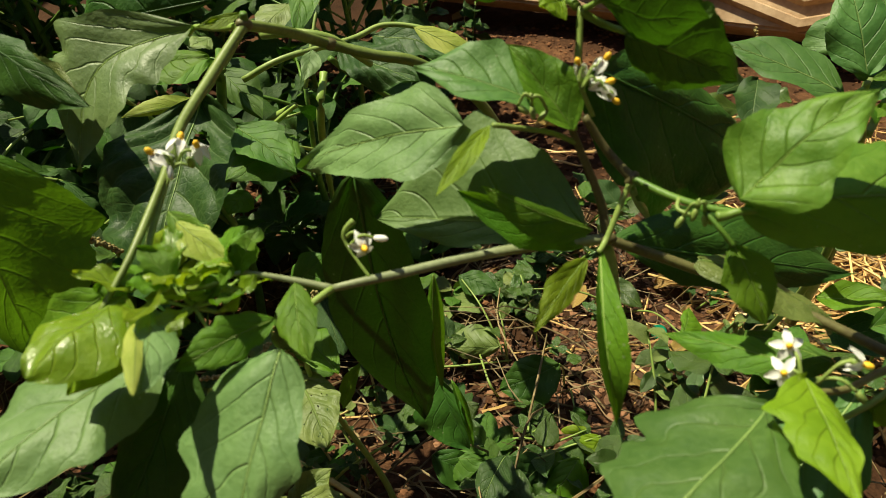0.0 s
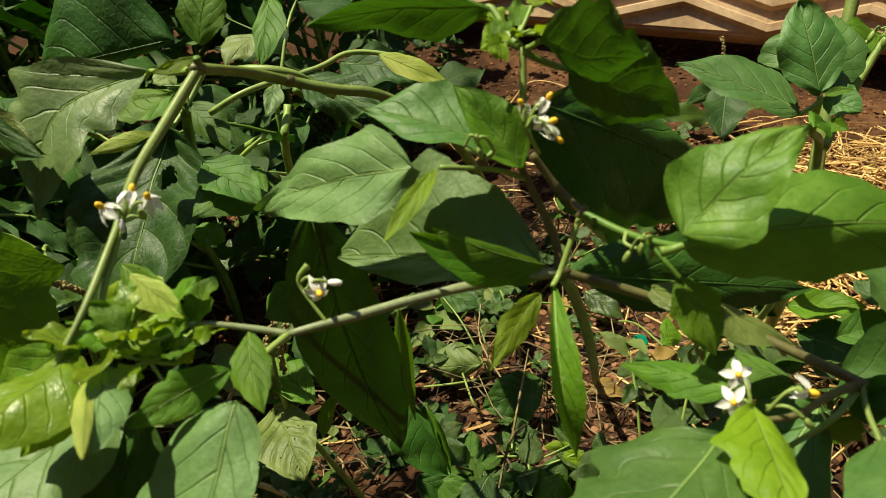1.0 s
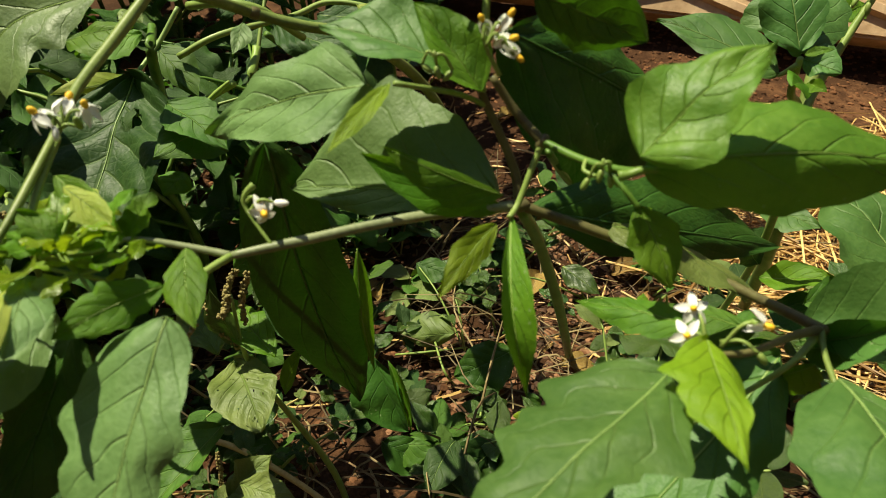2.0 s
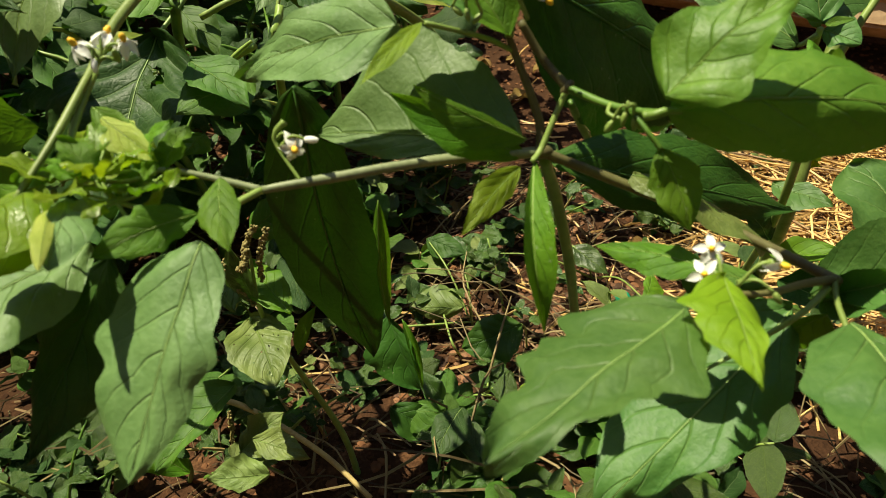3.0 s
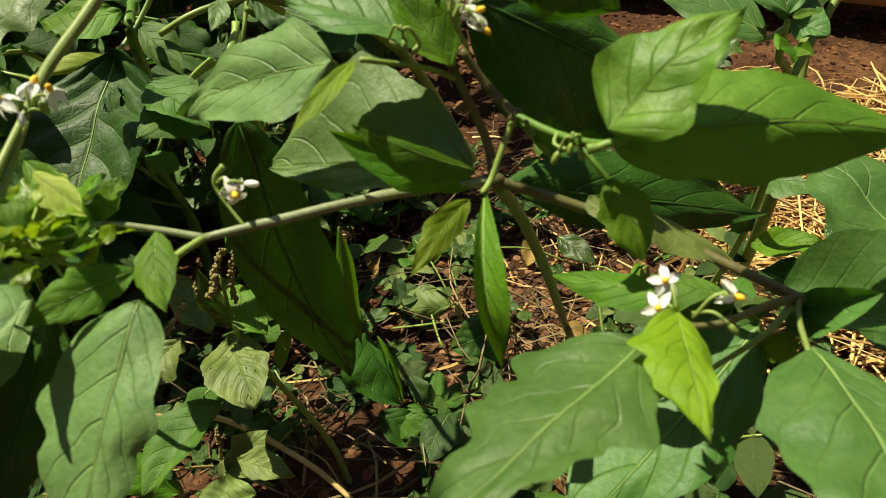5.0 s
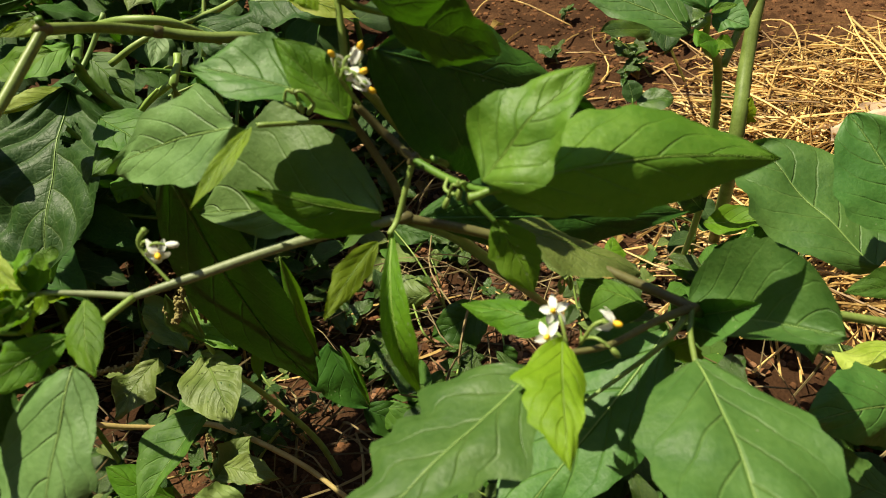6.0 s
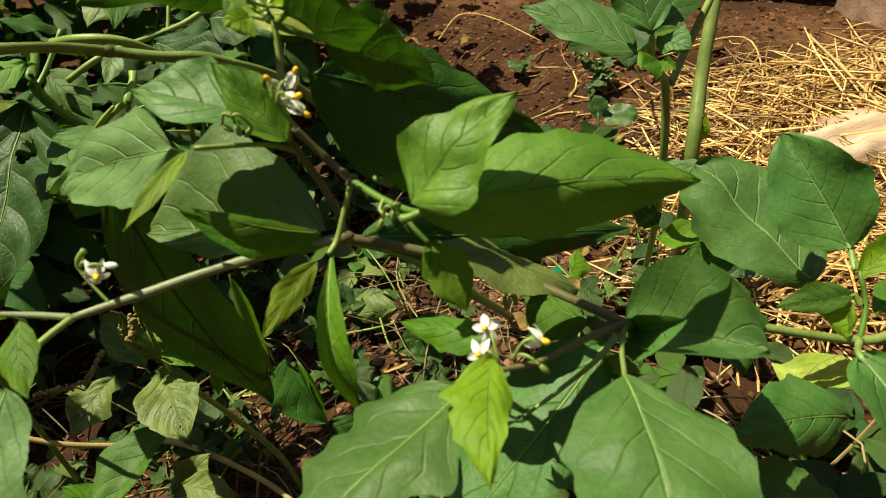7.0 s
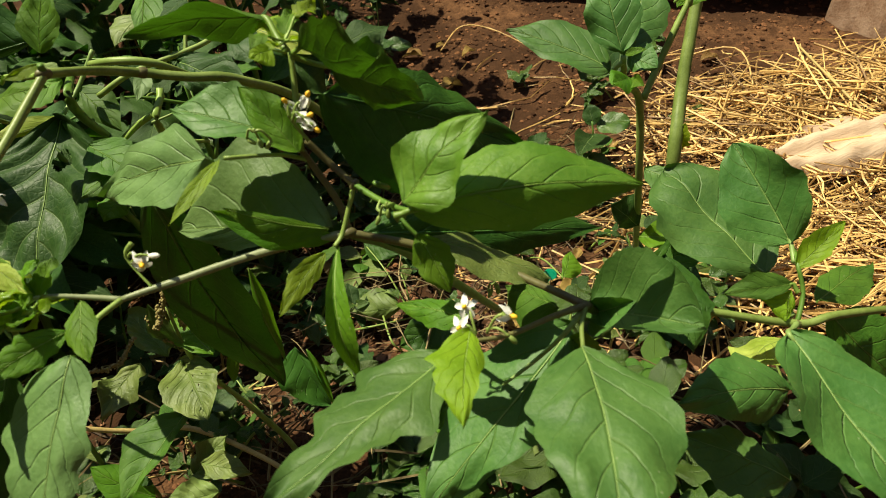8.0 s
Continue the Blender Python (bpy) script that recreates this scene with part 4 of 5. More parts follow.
bud(plant, (-0.074, 0.185, 0.452), (0.1, -0.4, -0.7), (-0.076, 0.189, 0.453), True, 0.8)
flower(plant, (0.057, 0.199, 0.475), (0.8, -0.3, 0.4), (0.051, 0.200, 0.473), 0.0050, 20, 66)
flower(plant, (0.057, 0.205, 0.479), (0.5, 0.1, 0.8), (0.051, 0.200, 0.473), 0.0047, 70, 60)
flower(plant, (0.059, 0.196, 0.472), (0.6, -0.2, -0.5), (0.053, 0.200, 0.473), 0.0045, 10, 64)
flower(plant, (0.050, 0.204, 0.478), (-0.3, -0.2, 0.7), (0.050, 0.201, 0.474), 0.0047, 10, 68)
stem(plant, ((0.055, 0.200, 0.464), (0.051, 0.201, 0.472), (0.050, 0.202, 0.476)), (0.0007, 0.0007, 0.0006), STEM_LIGHT, "flower_stalk")
for dx, dy, k in ((-0.003, 0.0, 0), (0.001, 0.001, 1), (0.004, 0.0, 2), (0.006, 0.002, 3)):
    a = Vector((0.082, 0.175, 0.443))
    bud(plant, a + Vector((dx, dy, -0.001 * k % 0.003)), (0.25 * k - 0.4, -0.2, -0.8), a + Vector((0.001, 0, 0.006)), False, 0.8)
stem(plant, ((0.080, 0.183, 0.446), (0.079, 0.179, 0.445), (0.082, 0.176, 0.445)), (0.0006, 0.0006, 0.0006), STEM_LIGHT, "flower_stalk")
for k in range(4):
    a = Vector((0.121, 0.205, 0.366))
    bud(plant, a + Vector((0.004 * (k % 2), 0.002 * k, -0.003 * (k // 2))), (0.3 * k - 0.4, -0.3, -0.7), a + Vector((0.001, 0, 0.006)), False, 0.9)
for k in range(3):
    a = Vector((0.034, 0.200, 0.466))
    bud(plant, a + Vector((0.003 * k, 0, -0.001 * k)), (0.6 - 0.5 * k, -0.2, -0.4), a + Vector((0.002, 0, 0.004)), False, 0.8)


# ---- shared leaf blades for the many small plants ----
def blade_mesh(material, width, teeth, seed, quilt, bow, lift):
    place = blade_shape(1.0, width, width, 0.4, lift, bow, teeth, seed, quilt, random.Random(seed).uniform(-0.5, 0.5), full=0.68)
    ob = blade(None, material, place, 18, 8, Matrix.Identity(4), 0, seed, "leaf", "")
    me = ob.data
    bpy.data.objects.remove(ob)
    return me


WEED_BLADES = [blade_mesh(m, w, 0.03, k, 1.3, b, l) for k, (m, w, b, l) in enumerate((
    (WEED, 0.30, 0.06, 0.04), (WEED, 0.36, -0.05, -0.06), (WEED, 0.26, 0.1, 0.1), (GLOSSY, 0.30, 0.07, 0.05), (MATURE, 0.34, 0.05, -0.05), (OLD, 0.33, 0.05, 0.06), (DUSTY, 0.28, 0.08, 0.08), (GLOSSY, 0.36, 0.05, 0.05)))]
# Mostly DEEP and OLD: background shade is put into the bush leaf colours.
BUSH_BLADES = [blade_mesh(m, w, 0.07, 40 + k, 2.2, b, l) for k, (m, w, b, l) in enumerate((
    (MATURE, 0.27, 0.07, 0.05), (OLD, 0.30, 0.06, -0.08), (DEEP, 0.24, 0.10, 0.10), (DEEP, 0.26, 0.05, 0.06), (OLD, 0.26, -0.05, 0.03), (DEEP, 0.30, 0.12, -0.05), (DEEP, 0.25, 0.05, 0.08)))]


def set_leaf(parent, me, base, direction, size, roll, name="leaf"):
    """One shared blade at a place, along a direction, face up but for its roll."""
    y = Vector(direction).normalized()
    x = y.cross(Vector((0, 0, 1)))
    x = x.normalized() if x.length > 0.05 else Vector((1, 0, 0))
    z = x.cross(y)
    m = Matrix.Translation(base) @ Matrix((x, y, z)).transposed().to_4x4() @ pose(0, 0, 0, 0, roll, 0) @ Matrix.Scale(size, 4)
    return under(name, me, parent, m)


def weed(at, height, size, count, seed, blades=WEED_BLADES):
    """A low weed: a few thin stems with small oval leaves."""
    rnd = random.Random(seed)
    p = Vector((at[0], at[1], ground_height(at[0], at[1])))
    ob = thing("ground_weed", p, "low green weed with small oval leaves", "weed", "ground weeds")
    arms = max(1, count // 5)
    kinds = rnd.sample(blades, 2)
    for a in range(arms):
        ang = rnd.random() * 6.283
        lean = rnd.uniform(0.2, 1.1)
        h = height * rnd.uniform(0.6, 1.15)
        top = p + Vector((math.cos(ang) * lean * h, math.sin(ang) * lean * h, h))
        mid = (p + top) / 2 + Vector((0, 0, 0.12 * h))
        line = (p - Vector((0, 0, 0.004)), mid, top)
        stem(ob, line, (0.0016, 0.0013, 0.0009), rnd.choice((STEM, STEM_LIGHT, STEM_LIGHT, STEM_BROWN)), "stem", 3, 5)
        n = max(2, count // arms)
        for k in range(n):
            u = 0.25 + 0.75 * (k + 1) / n
            q = p.lerp(mid, u * 2) if u < 0.5 else mid.lerp(top, u * 2 - 1)
            d = ang + k * 2.4 + rnd.uniform(-0.5, 0.5)
            dirn = Vector((math.cos(d), math.sin(d), rnd.uniform(-0.45, 0.55)))
            set_leaf(ob, rnd.choice(kinds), q, dirn, size * rnd.uniform(0.6, 1.2), rnd.uniform(-35, 35))
    return ob


def bush(at, height, size, seed, lean=(0, 0), count=16):
    """A taller leafy plant: an upright stem with side branches and drooping leaves."""
    rnd = random.Random(seed)
    p = Vector((at[0], at[1], ground_height(at[0], at[1])))
    ob = thing("leafy_plant", p, "leafy green nightshade plant with drooping leaves", "plant", "plants behind")
    top = p + Vector((lean[0], lean[1], height))
    mid = (p + top) / 2 + Vector((rnd.uniform(-0.03, 0.03), rnd.uniform(-0.03, 0.03), 0))
    stem(ob, (p - Vector((0, 0, 0.005)), mid, top), (0.0055, 0.0042, 0.0022), STEM, "stem", 6, 8)
    shoots = [(mid.lerp(top, k / 6), rnd.random() * 6.283) for k in range(7)] + [(p.lerp(mid, 0.6), rnd.random() * 6.283)]
    per = max(2, count // len(shoots))
    for q, a in shoots:
        ln = height * rnd.uniform(0.25, 0.5)
        e = q + Vector((math.cos(a) * ln, math.sin(a) * ln, ln * rnd.uniform(0.1, 0.7)))
        h = (q + e) / 2 + Vector((0, 0, 0.15 * ln))
        stem(ob, (q, h, e), (0.0022, 0.0017, 0.001), rnd.choice((STEM, STEM_LIGHT)), "branch", 4, 6)
        for k in range(per):
            u = (k + 1) / per
            b = q.lerp(h, u * 2) if u < 0.5 else h.lerp(e, u * 2 - 1)
            d = a + k * 2.4 + rnd.uniform(-0.6, 0.6)
            set_leaf(ob, rnd.choice(BUSH_BLADES), b, Vector((math.cos(d), math.sin(d), rnd.uniform(-1.0, 0.35))), size * rnd.uniform(0.55, 1.2), rnd.uniform(-40, 40))
    return ob


# plants behind
spots = random.Random(71)
for k in range(48):
    y = 0.50 + 1.1 * (k / 48) + spots.uniform(-0.05, 0.05)
    x = spots.uniform(-0.55 - 0.55 * y, (-0.07 if y < 0.75 else 0.02) - 0.05 * y)
    tall = 0.72 if x > -0.5 and y < 0.75 else 1.0
    bush((x, y), tall * (spots.uniform(0.24, 0.36) + 0.13 * y), spots.uniform(0.06, 0.10), 300 + k, (spots.uniform(-0.06, 0.06), spots.uniform(-0.05, 0.05)), 32)
bush((-0.33, 0.42), 0.21, 0.085, 391, (0.0, 0.03), 20)
bush((-0.47, 0.50), 0.22, 0.095, 392, (0.0, 0.0), 22)
bush((-0.42, 0.30), 0.14, 0.08, 393, (-0.03, 0.0), 20)
# low weeds under and between
for k in range(112):
    y = spots.uniform(0.16, 0.80)
    x = spots.uniform(-0.50, 0.30) * (0.6 + 0.5 * y) + 0.02
    if 0.0 < x < 0.22 and 0.36 < y < 0.64 and k % 4:
        continue
    low = 0.5 if y < 0.38 and -0.32 < x < 0.1 else 1.0
    weed((x, y), low * spots.uniform(0.03, 0.10), spots.choice((0.018, 0.022, 0.026, 0.032, 0.042)), spots.choice((8, 10, 12, 14)), 500 + k)
for k in range(24):
    x, y = spots.uniform(0.14, 0.42), spots.uniform(0.16, 0.55)
    if y > 0.34 and x < 0.3:
        continue
    weed((x, y), spots.uniform(0.04, 0.10), spots.uniform(0.03, 0.055), 10, 700 + k)
for k in range(46):
    y = spots.uniform(0.6, 1.4)
    weed((spots.uniform(-0.25 - 0.5 * y, 0.06), y), spots.uniform(0.05, 0.16), spots.uniform(0.03, 0.06), 12, 820 + k, WEED_BLADES + BUSH_BLADES)
for k in range(12):
    weed((spots.uniform(0.2, 0.55), spots.uniform(0.7, 1.25)), spots.uniform(0.02, 0.06), spots.uniform(0.018, 0.035), 8, 760 + k)

for k in range(4):
    weed((spots.uniform(-0.12, 0.2), spots.uniform(0.40, 0.72)), spots.uniform(0.03, 0.08), spots.uniform(0.018, 0.034), 12, 880 + k)

SMALL_BLADES = [blade_mesh(m, w, 0.03, 90 + k, 1.4, b, l) for k, (m, w, b, l) in enumerate((
    (GLOSSY, 0.36, 0.06, 0.05), (WEED, 0.32, 0.05, 0.08), (DUSTY, 0.36, -0.05, 0.1), (WEED, 0.34, 0.08, 0.05), (OLD, 0.30, 0.07, 0.06)))]
for k in range(14):
    weed((spots.uniform(-0.30, 0.06), spots.uniform(0.20, 0.42)), spots.uniform(0.03, 0.085), spots.uniform(0.012, 0.028), 14, 930 + k, SMALL_BLADES)

# ---- the plant standing in the straw ----
far = thing("young_nightshade", (0.369, 0.568, 0.000), "young nightshade with two stems standing in straw", "plant")
stem(far, ((0.369, 0.568, 0.000), (0.312, 0.465, 0.212), (0.324, 0.511, 0.291), (0.340, 0.553, 0.350), (0.352, 0.583, 0.397)), (0.0062, 0.006, 0.0058, 0.0054, 0.005), STEM_OLIVE)
stem(far, ((0.323, 0.543, 0.000), (0.250, 0.373, 0.261), (0.235, 0.360, 0.366), (0.220, 0.348, 0.390), (0.214, 0.340, 0.413)), (0.0028, 0.0027, 0.0026, 0.002, 0.0016), STEM_LIGHT, "branch")
stem(far, ((0.236, 0.358, 0.373), (0.247, 0.372, 0.387), (0.261, 0.386, 0.409), (0.275, 0.398, 0.431), (0.290, 0.409, 0.458)), (0.0024, 0.0023, 0.0022, 0.0020, 0.0018), STEM_LIGHT, "branch")
leaf(far, SAGE, (0.209, 0.345, 0.402), (0.150, 0.379, 0.419), (0.190, 0.378, 0.417), (0.181, 0.346, 0.404), 0.04, 0.03, full=0.7, petiole=(0.214, 0.340, 0.410))
leaf(far, SAGE, (0.213, 0.340, 0.416), (0.205, 0.372, 0.453), (0.194, 0.358, 0.431), (0.226, 0.356, 0.436), 0.05, 0.02, full=0.7)
leaf(far, SAGE, (0.217, 0.346, 0.413), (0.239, 0.397, 0.436), (0.218, 0.386, 0.424), (0.246, 0.368, 0.419), 0.05, 0.03, full=0.7)
leaf(far, SAGE, (0.218, 0.344, 0.411), (0.232, 0.331, 0.409), (0.225, 0.350, 0.418), (0.225, 0.330, 0.405), 0.04, 0.03, full=0.7)
leaf(far, FRESH, (0.214, 0.337, 0.416), (0.224, 0.331, 0.421), (0.218, 0.336, 0.420), (0.218, 0.332, 0.417), 0.05, 0.02, full=0.7, rib=RIB_FRESH)
leaf(far, FRESH, (0.219, 0.335, 0.401), (0.203, 0.317, 0.409), (0.204, 0.330, 0.409), (0.212, 0.317, 0.401), 0.05, 0.02, full=0.7, rib=RIB_FRESH)
leaf(far, FRESH, (0.220, 0.335, 0.402), (0.222, 0.320, 0.404), (0.221, 0.329, 0.407), (0.215, 0.320, 0.402), 0.05, 0.02, full=0.7, rib=RIB_FRESH)
leaf(far, SAGE, (0.231, 0.378, 0.410), (0.232, 0.408, 0.432), (0.205, 0.409, 0.419), (0.253, 0.390, 0.407), 0.05, 0.02, full=0.7)
leaf(far, SAGE, (0.274, 0.437, 0.256), (0.304, 0.401, 0.261), (0.290, 0.431, 0.264), (0.285, 0.396, 0.256), 0.04, 0.04)
leaf(far, OLD, (0.249, 0.367, 0.255), (0.225, 0.364, 0.282), (0.230, 0.360, 0.263), (0.249, 0.375, 0.279), 0.04, 0.04)
leaf(far, FRESH, (0.249, 0.361, 0.248), (0.286, 0.338, 0.267), (0.265, 0.361, 0.263), (0.265, 0.332, 0.261), 0.04, 0.04, rib=RIB_FRESH)
leaf(far, OLD, (0.256, 0.348, 0.235), (0.280, 0.307, 0.248), (0.275, 0.339, 0.253), (0.258, 0.314, 0.241), 0.04, 0.04)
leaf(far, YOUNG, (0.314, 0.478, 0.241), (0.320, 0.479, 0.271), (0.311, 0.482, 0.260), (0.325, 0.472, 0.256), 0.04, 0.15, rib=RIB_FRESH)
leaf(far, FRESH, (0.305, 0.454, 0.403), (0.278, 0.435, 0.398), (0.287, 0.460, 0.413), (0.293, 0.435, 0.397), 0.04, 0.03)

stem(far, ((0.273, 0.394, 0.429), (0.268, 0.394, 0.429), (0.264, 0.396, 0.426)), (0.0007, 0.0006, 0.0005), STEM_LIGHT, "flower_stalk", 5, 6)
bud(far, (0.262, 0.394, 0.424), (-0.3, -0.3, -0.6), (0.266, 0.395, 0.428), False, 1.3)
bud(far, (0.268, 0.390, 0.421), (0.1, -0.2, -0.9), (0.268, 0.394, 0.428), False, 1.4)
bud(far, (0.261, 0.394, 0.421), (-0.6, -0.2, -0.4), (0.265, 0.395, 0.427), False, 1.1)

# ---- amaranth with the holed leaf ----
amaranth = thing("amaranth_weed", (-0.076, 0.319, 0.088), "amaranth weed with brown seed spikes and holed leaf", "weed")


def seed_spike(parent, points, thick, seed):
    """A knobbly seed spike along a line."""
    rnd = random.Random(seed)
    line = spline(points, 10)
    verts, faces = tube_data(line, (0.0006, 0.0005, 0.0004), 5)
    bv, bf = ellipsoid(1, 1, 1, 6, 4)
    for c in line:
        for _ in range(5):
            o = len(verts)
            d = Vector((rnd.gauss(0, 1), rnd.gauss(0, 1), rnd.gauss(0, 1))).normalized() * thick * rnd.uniform(0.4, 1.0)
            s = thick * rnd.uniform(0.3, 0.6)
            verts += [c + d + Vector(v) * s for v in bv]
            faces += [tuple(o + i for i in f) for f in bf]
    under("seed_spike", mesh_of("seed_spike", verts, faces, SEED), parent)


stem(amaranth, ((-0.034, 0.272, 0.050), (-0.049, 0.288, 0.112), (-0.071, 0.289, 0.178), (-0.084, 0.278, 0.245), (-0.085, 0.282, 0.298)), (0.0028, 0.0024, 0.002, 0.0016, 0.001), STEM_LIGHT)
leaf(amaranth, DUSTY, (-0.093, 0.279, 0.246), (-0.065, 0.232, 0.242), (-0.102, 0.253, 0.247), (-0.059, 0.254, 0.248), 0.05, 0.02, holes=18, fine=3.2, full=0.6, label="rounded grey-green leaf riddled with insect holes", petiole=(-0.084, 0.278, 0.245))
seed_spike(amaranth, ((-0.082, 0.283, 0.275), (-0.079, 0.281, 0.295), (-0.073, 0.283, 0.313)), 0.0021, 1)
seed_spike(amaranth, ((-0.088, 0.278, 0.260), (-0.099, 0.279, 0.278), (-0.101, 0.281, 0.289)), 0.0019, 2)
seed_spike(amaranth, ((-0.089, 0.284, 0.283), (-0.087, 0.284, 0.300), (-0.079, 0.284, 0.315)), 0.0020, 3)
seed_spike(amaranth, ((-0.114, 0.220, 0.312), (-0.095, 0.229, 0.308), (-0.088, 0.242, 0.314)), 0.0019, 4)
seed_spike(amaranth, ((-0.080, 0.256, 0.307), (-0.078, 0.262, 0.312), (-0.079, 0.265, 0.316)), 0.0021, 5)
seed_spike(amaranth, ((-0.137, 0.281, 0.093), (-0.134, 0.286, 0.115), (-0.135, 0.291, 0.129)), 0.0020, 6)
leaf(amaranth, WEED, (-0.086, 0.278, 0.260), (-0.097, 0.284, 0.300), (-0.102, 0.279, 0.278), (-0.084, 0.278, 0.284), 0.05, 0.03)
leaf(amaranth, FRESH, (-0.073, 0.292, 0.198), (-0.057, 0.300, 0.238), (-0.071, 0.298, 0.220), (-0.060, 0.292, 0.221), 0.05, 0.03)
leaf(amaranth, DUSTY, (-0.121, 0.278, 0.247), (-0.140, 0.240, 0.240), (-0.139, 0.265, 0.249), (-0.117, 0.251, 0.243), 0.05, 0.05, quilt=3.5)
leaf(amaranth, DUSTY, (-0.106, 0.287, 0.242), (-0.144, 0.324, 0.250), (-0.125, 0.290, 0.250), (-0.122, 0.329, 0.245), 0.05, 0.05, quilt=3.0, full=0.7)
leaf(amaranth, FRESH, (-0.063, 0.269, 0.261), (-0.104, 0.312, 0.267), (-0.090, 0.278, 0.264), (-0.079, 0.302, 0.267), 0.05, 0.05)

spiked = thing("spiked_weed", (-0.228, 0.292, 0.030), "weed with dark seed spike and holed leaf in shade", "weed")
stem(spiked, ((-0.228, 0.292, 0.030), (-0.192, 0.285, 0.307), (-0.171, 0.275, 0.347)), (0.0022, 0.0018, 0.0012), STEM)
seed_spike(spiked, ((-0.170, 0.274, 0.348), (-0.176, 0.269, 0.359), (-0.184, 0.264, 0.369)), 0.0021, 8)
leaf(spiked, WEED, (-0.173, 0.275, 0.345), (-0.191, 0.256, 0.355), (-0.187, 0.274, 0.352), (-0.177, 0.257, 0.350), 0.05, 0.03, holes=9, fine=2.0, full=0.7)

# ---- fallen stems and single plants near the soil ----
log = stem(None, ((-0.228, 0.285, 0.180), (-0.201, 0.287, 0.160), (-0.171, 0.295, 0.139), (-0.140, 0.305, 0.123), (-0.102, 0.291, 0.119), (-0.058, 0.268, 0.113), (-0.022, 0.243, 0.103)), (0.0019, 0.0021, 0.0023, 0.0022, 0.002), STEM_BROWN, "fallen_stem", 8, 9)
tagged(log, "bare light brown stem lying low among weeds", "stem")
corner = thing("broad_weed", (-0.179, 0.274, 0.050), "broad-leaved weed low on the ground", "weed")
leaf(corner, MATURE, (-0.122, 0.289, 0.166), (-0.158, 0.225, 0.152), (-0.158, 0.279, 0.155), (-0.125, 0.248, 0.155), 0.05, 0.03, lift=0.45)
leaf(corner, FRESH, (-0.148, 0.242, 0.125), (-0.190, 0.254, 0.158), (-0.175, 0.237, 0.137), (-0.169, 0.261, 0.150), 0.06, 0.05)
leaf(corner, DUSTY, (-0.102, 0.237, 0.164), (-0.074, 0.255, 0.184), (-0.099, 0.249, 0.179), (-0.075, 0.234, 0.175), 0.06, 0.05, quilt=2.5)
leaf(corner, DUSTY, (-0.077, 0.218, 0.171), (-0.112, 0.209, 0.177), (-0.099, 0.225, 0.181), (-0.091, 0.206, 0.172), 0.06, 0.05, quilt=2.5)
leaf(corner, DUSTY, (-0.092, 0.237, 0.179), (-0.053, 0.226, 0.179), (-0.074, 0.242, 0.184), (-0.074, 0.223, 0.177), 0.06, 0.05, quilt=2.5)
# Shaded leaf, darkened by its DEEP colour.
leaf(corner, DEEP, (-0.003, 0.259, 0.274), (0.016, 0.236, 0.239), (-0.016, 0.246, 0.256), (0.013, 0.245, 0.261), 0.05, 0.03, full=0.75)
# Folded edge strip, its sunlit look painted with the lighter FRESH colour.
leaf(corner, FRESH, (0.005, 0.255, 0.276), (0.018, 0.234, 0.241), (0.012, 0.242, 0.264), (0.015, 0.243, 0.264), 0.03, 0.03, name="curled_margin")
leaf(corner, MATURE, (-0.015, 0.325, 0.092), (0.025, 0.321, 0.100), (0.003, 0.330, 0.097), (0.012, 0.308, 0.086), 0.06, 0.02)
leaf(corner, OLD, (0.041, 0.312, 0.121), (0.022, 0.269, 0.117), (0.020, 0.297, 0.119), (0.048, 0.284, 0.118), 0.06, 0.02)
stem(corner, ((-0.179, 0.274, 0.050), (-0.152, 0.250, 0.119), (-0.165, 0.262, 0.135)), (0.002, 0.0017, 0.0012), STEM)
stem(corner, ((-0.179, 0.274, 0.050), (-0.131, 0.262, 0.101), (-0.099, 0.263, 0.116)), (0.002, 0.0017, 0.0012), STEM)

def single_weed(root, leaves, label, name="soil_weed"):
    """A weed on the soil from its few leaves, each with its stalk from the root."""
    ob = thing(name, root, label, "weed", "soil weeds")
    r = Vector(root)
    for material, base, tip, left, right, extra in leaves:
        leaf(ob, material, base, tip, left, right, 0.05, 0.03, 1.6, full=0.75, **extra)
        b = Vector(base)
        stem(ob, (r - Vector((0, 0, 0.006)), r.lerp(b, 0.5) + Vector((0, 0, 0.012)), b), (0.0013, 0.0011, 0.0008), STEM_LIGHT, "stalk", 4, 6)
    return ob


# DEEP on the soil weeds paints them as unlit.
single_weed((0.107, 0.461, 0.020), ((DEEP, (0.095, 0.443, 0.080), (0.038, 0.422, 0.065), (0.060, 0.448, 0.085), (0.073, 0.412, 0.055), {}), (DEEP, (0.108, 0.408, 0.060), (0.115, 0.394, 0.045), (0.108, 0.400, 0.050), (0.121, 0.403, 0.055), {})), "low weed with rounded dark dewy leaf")
single_weed((0.049, 0.498, 0.020), ((DUSTY, (0.038, 0.474, 0.070), (-0.018, 0.480, 0.060), (0.006, 0.502, 0.075), (0.014, 0.475, 0.050), {}), (DEEP, (-0.009, 0.594, 0.060), (0.037, 0.570, 0.060), (0.016, 0.597, 0.065), (0.010, 0.568, 0.050), {}), (DUSTY, (0.036, 0.541, 0.060), (0.051, 0.537, 0.060), (0.042, 0.546, 0.065), (0.044, 0.532, 0.050), {})), "low weed with dusty grey-green leaves")
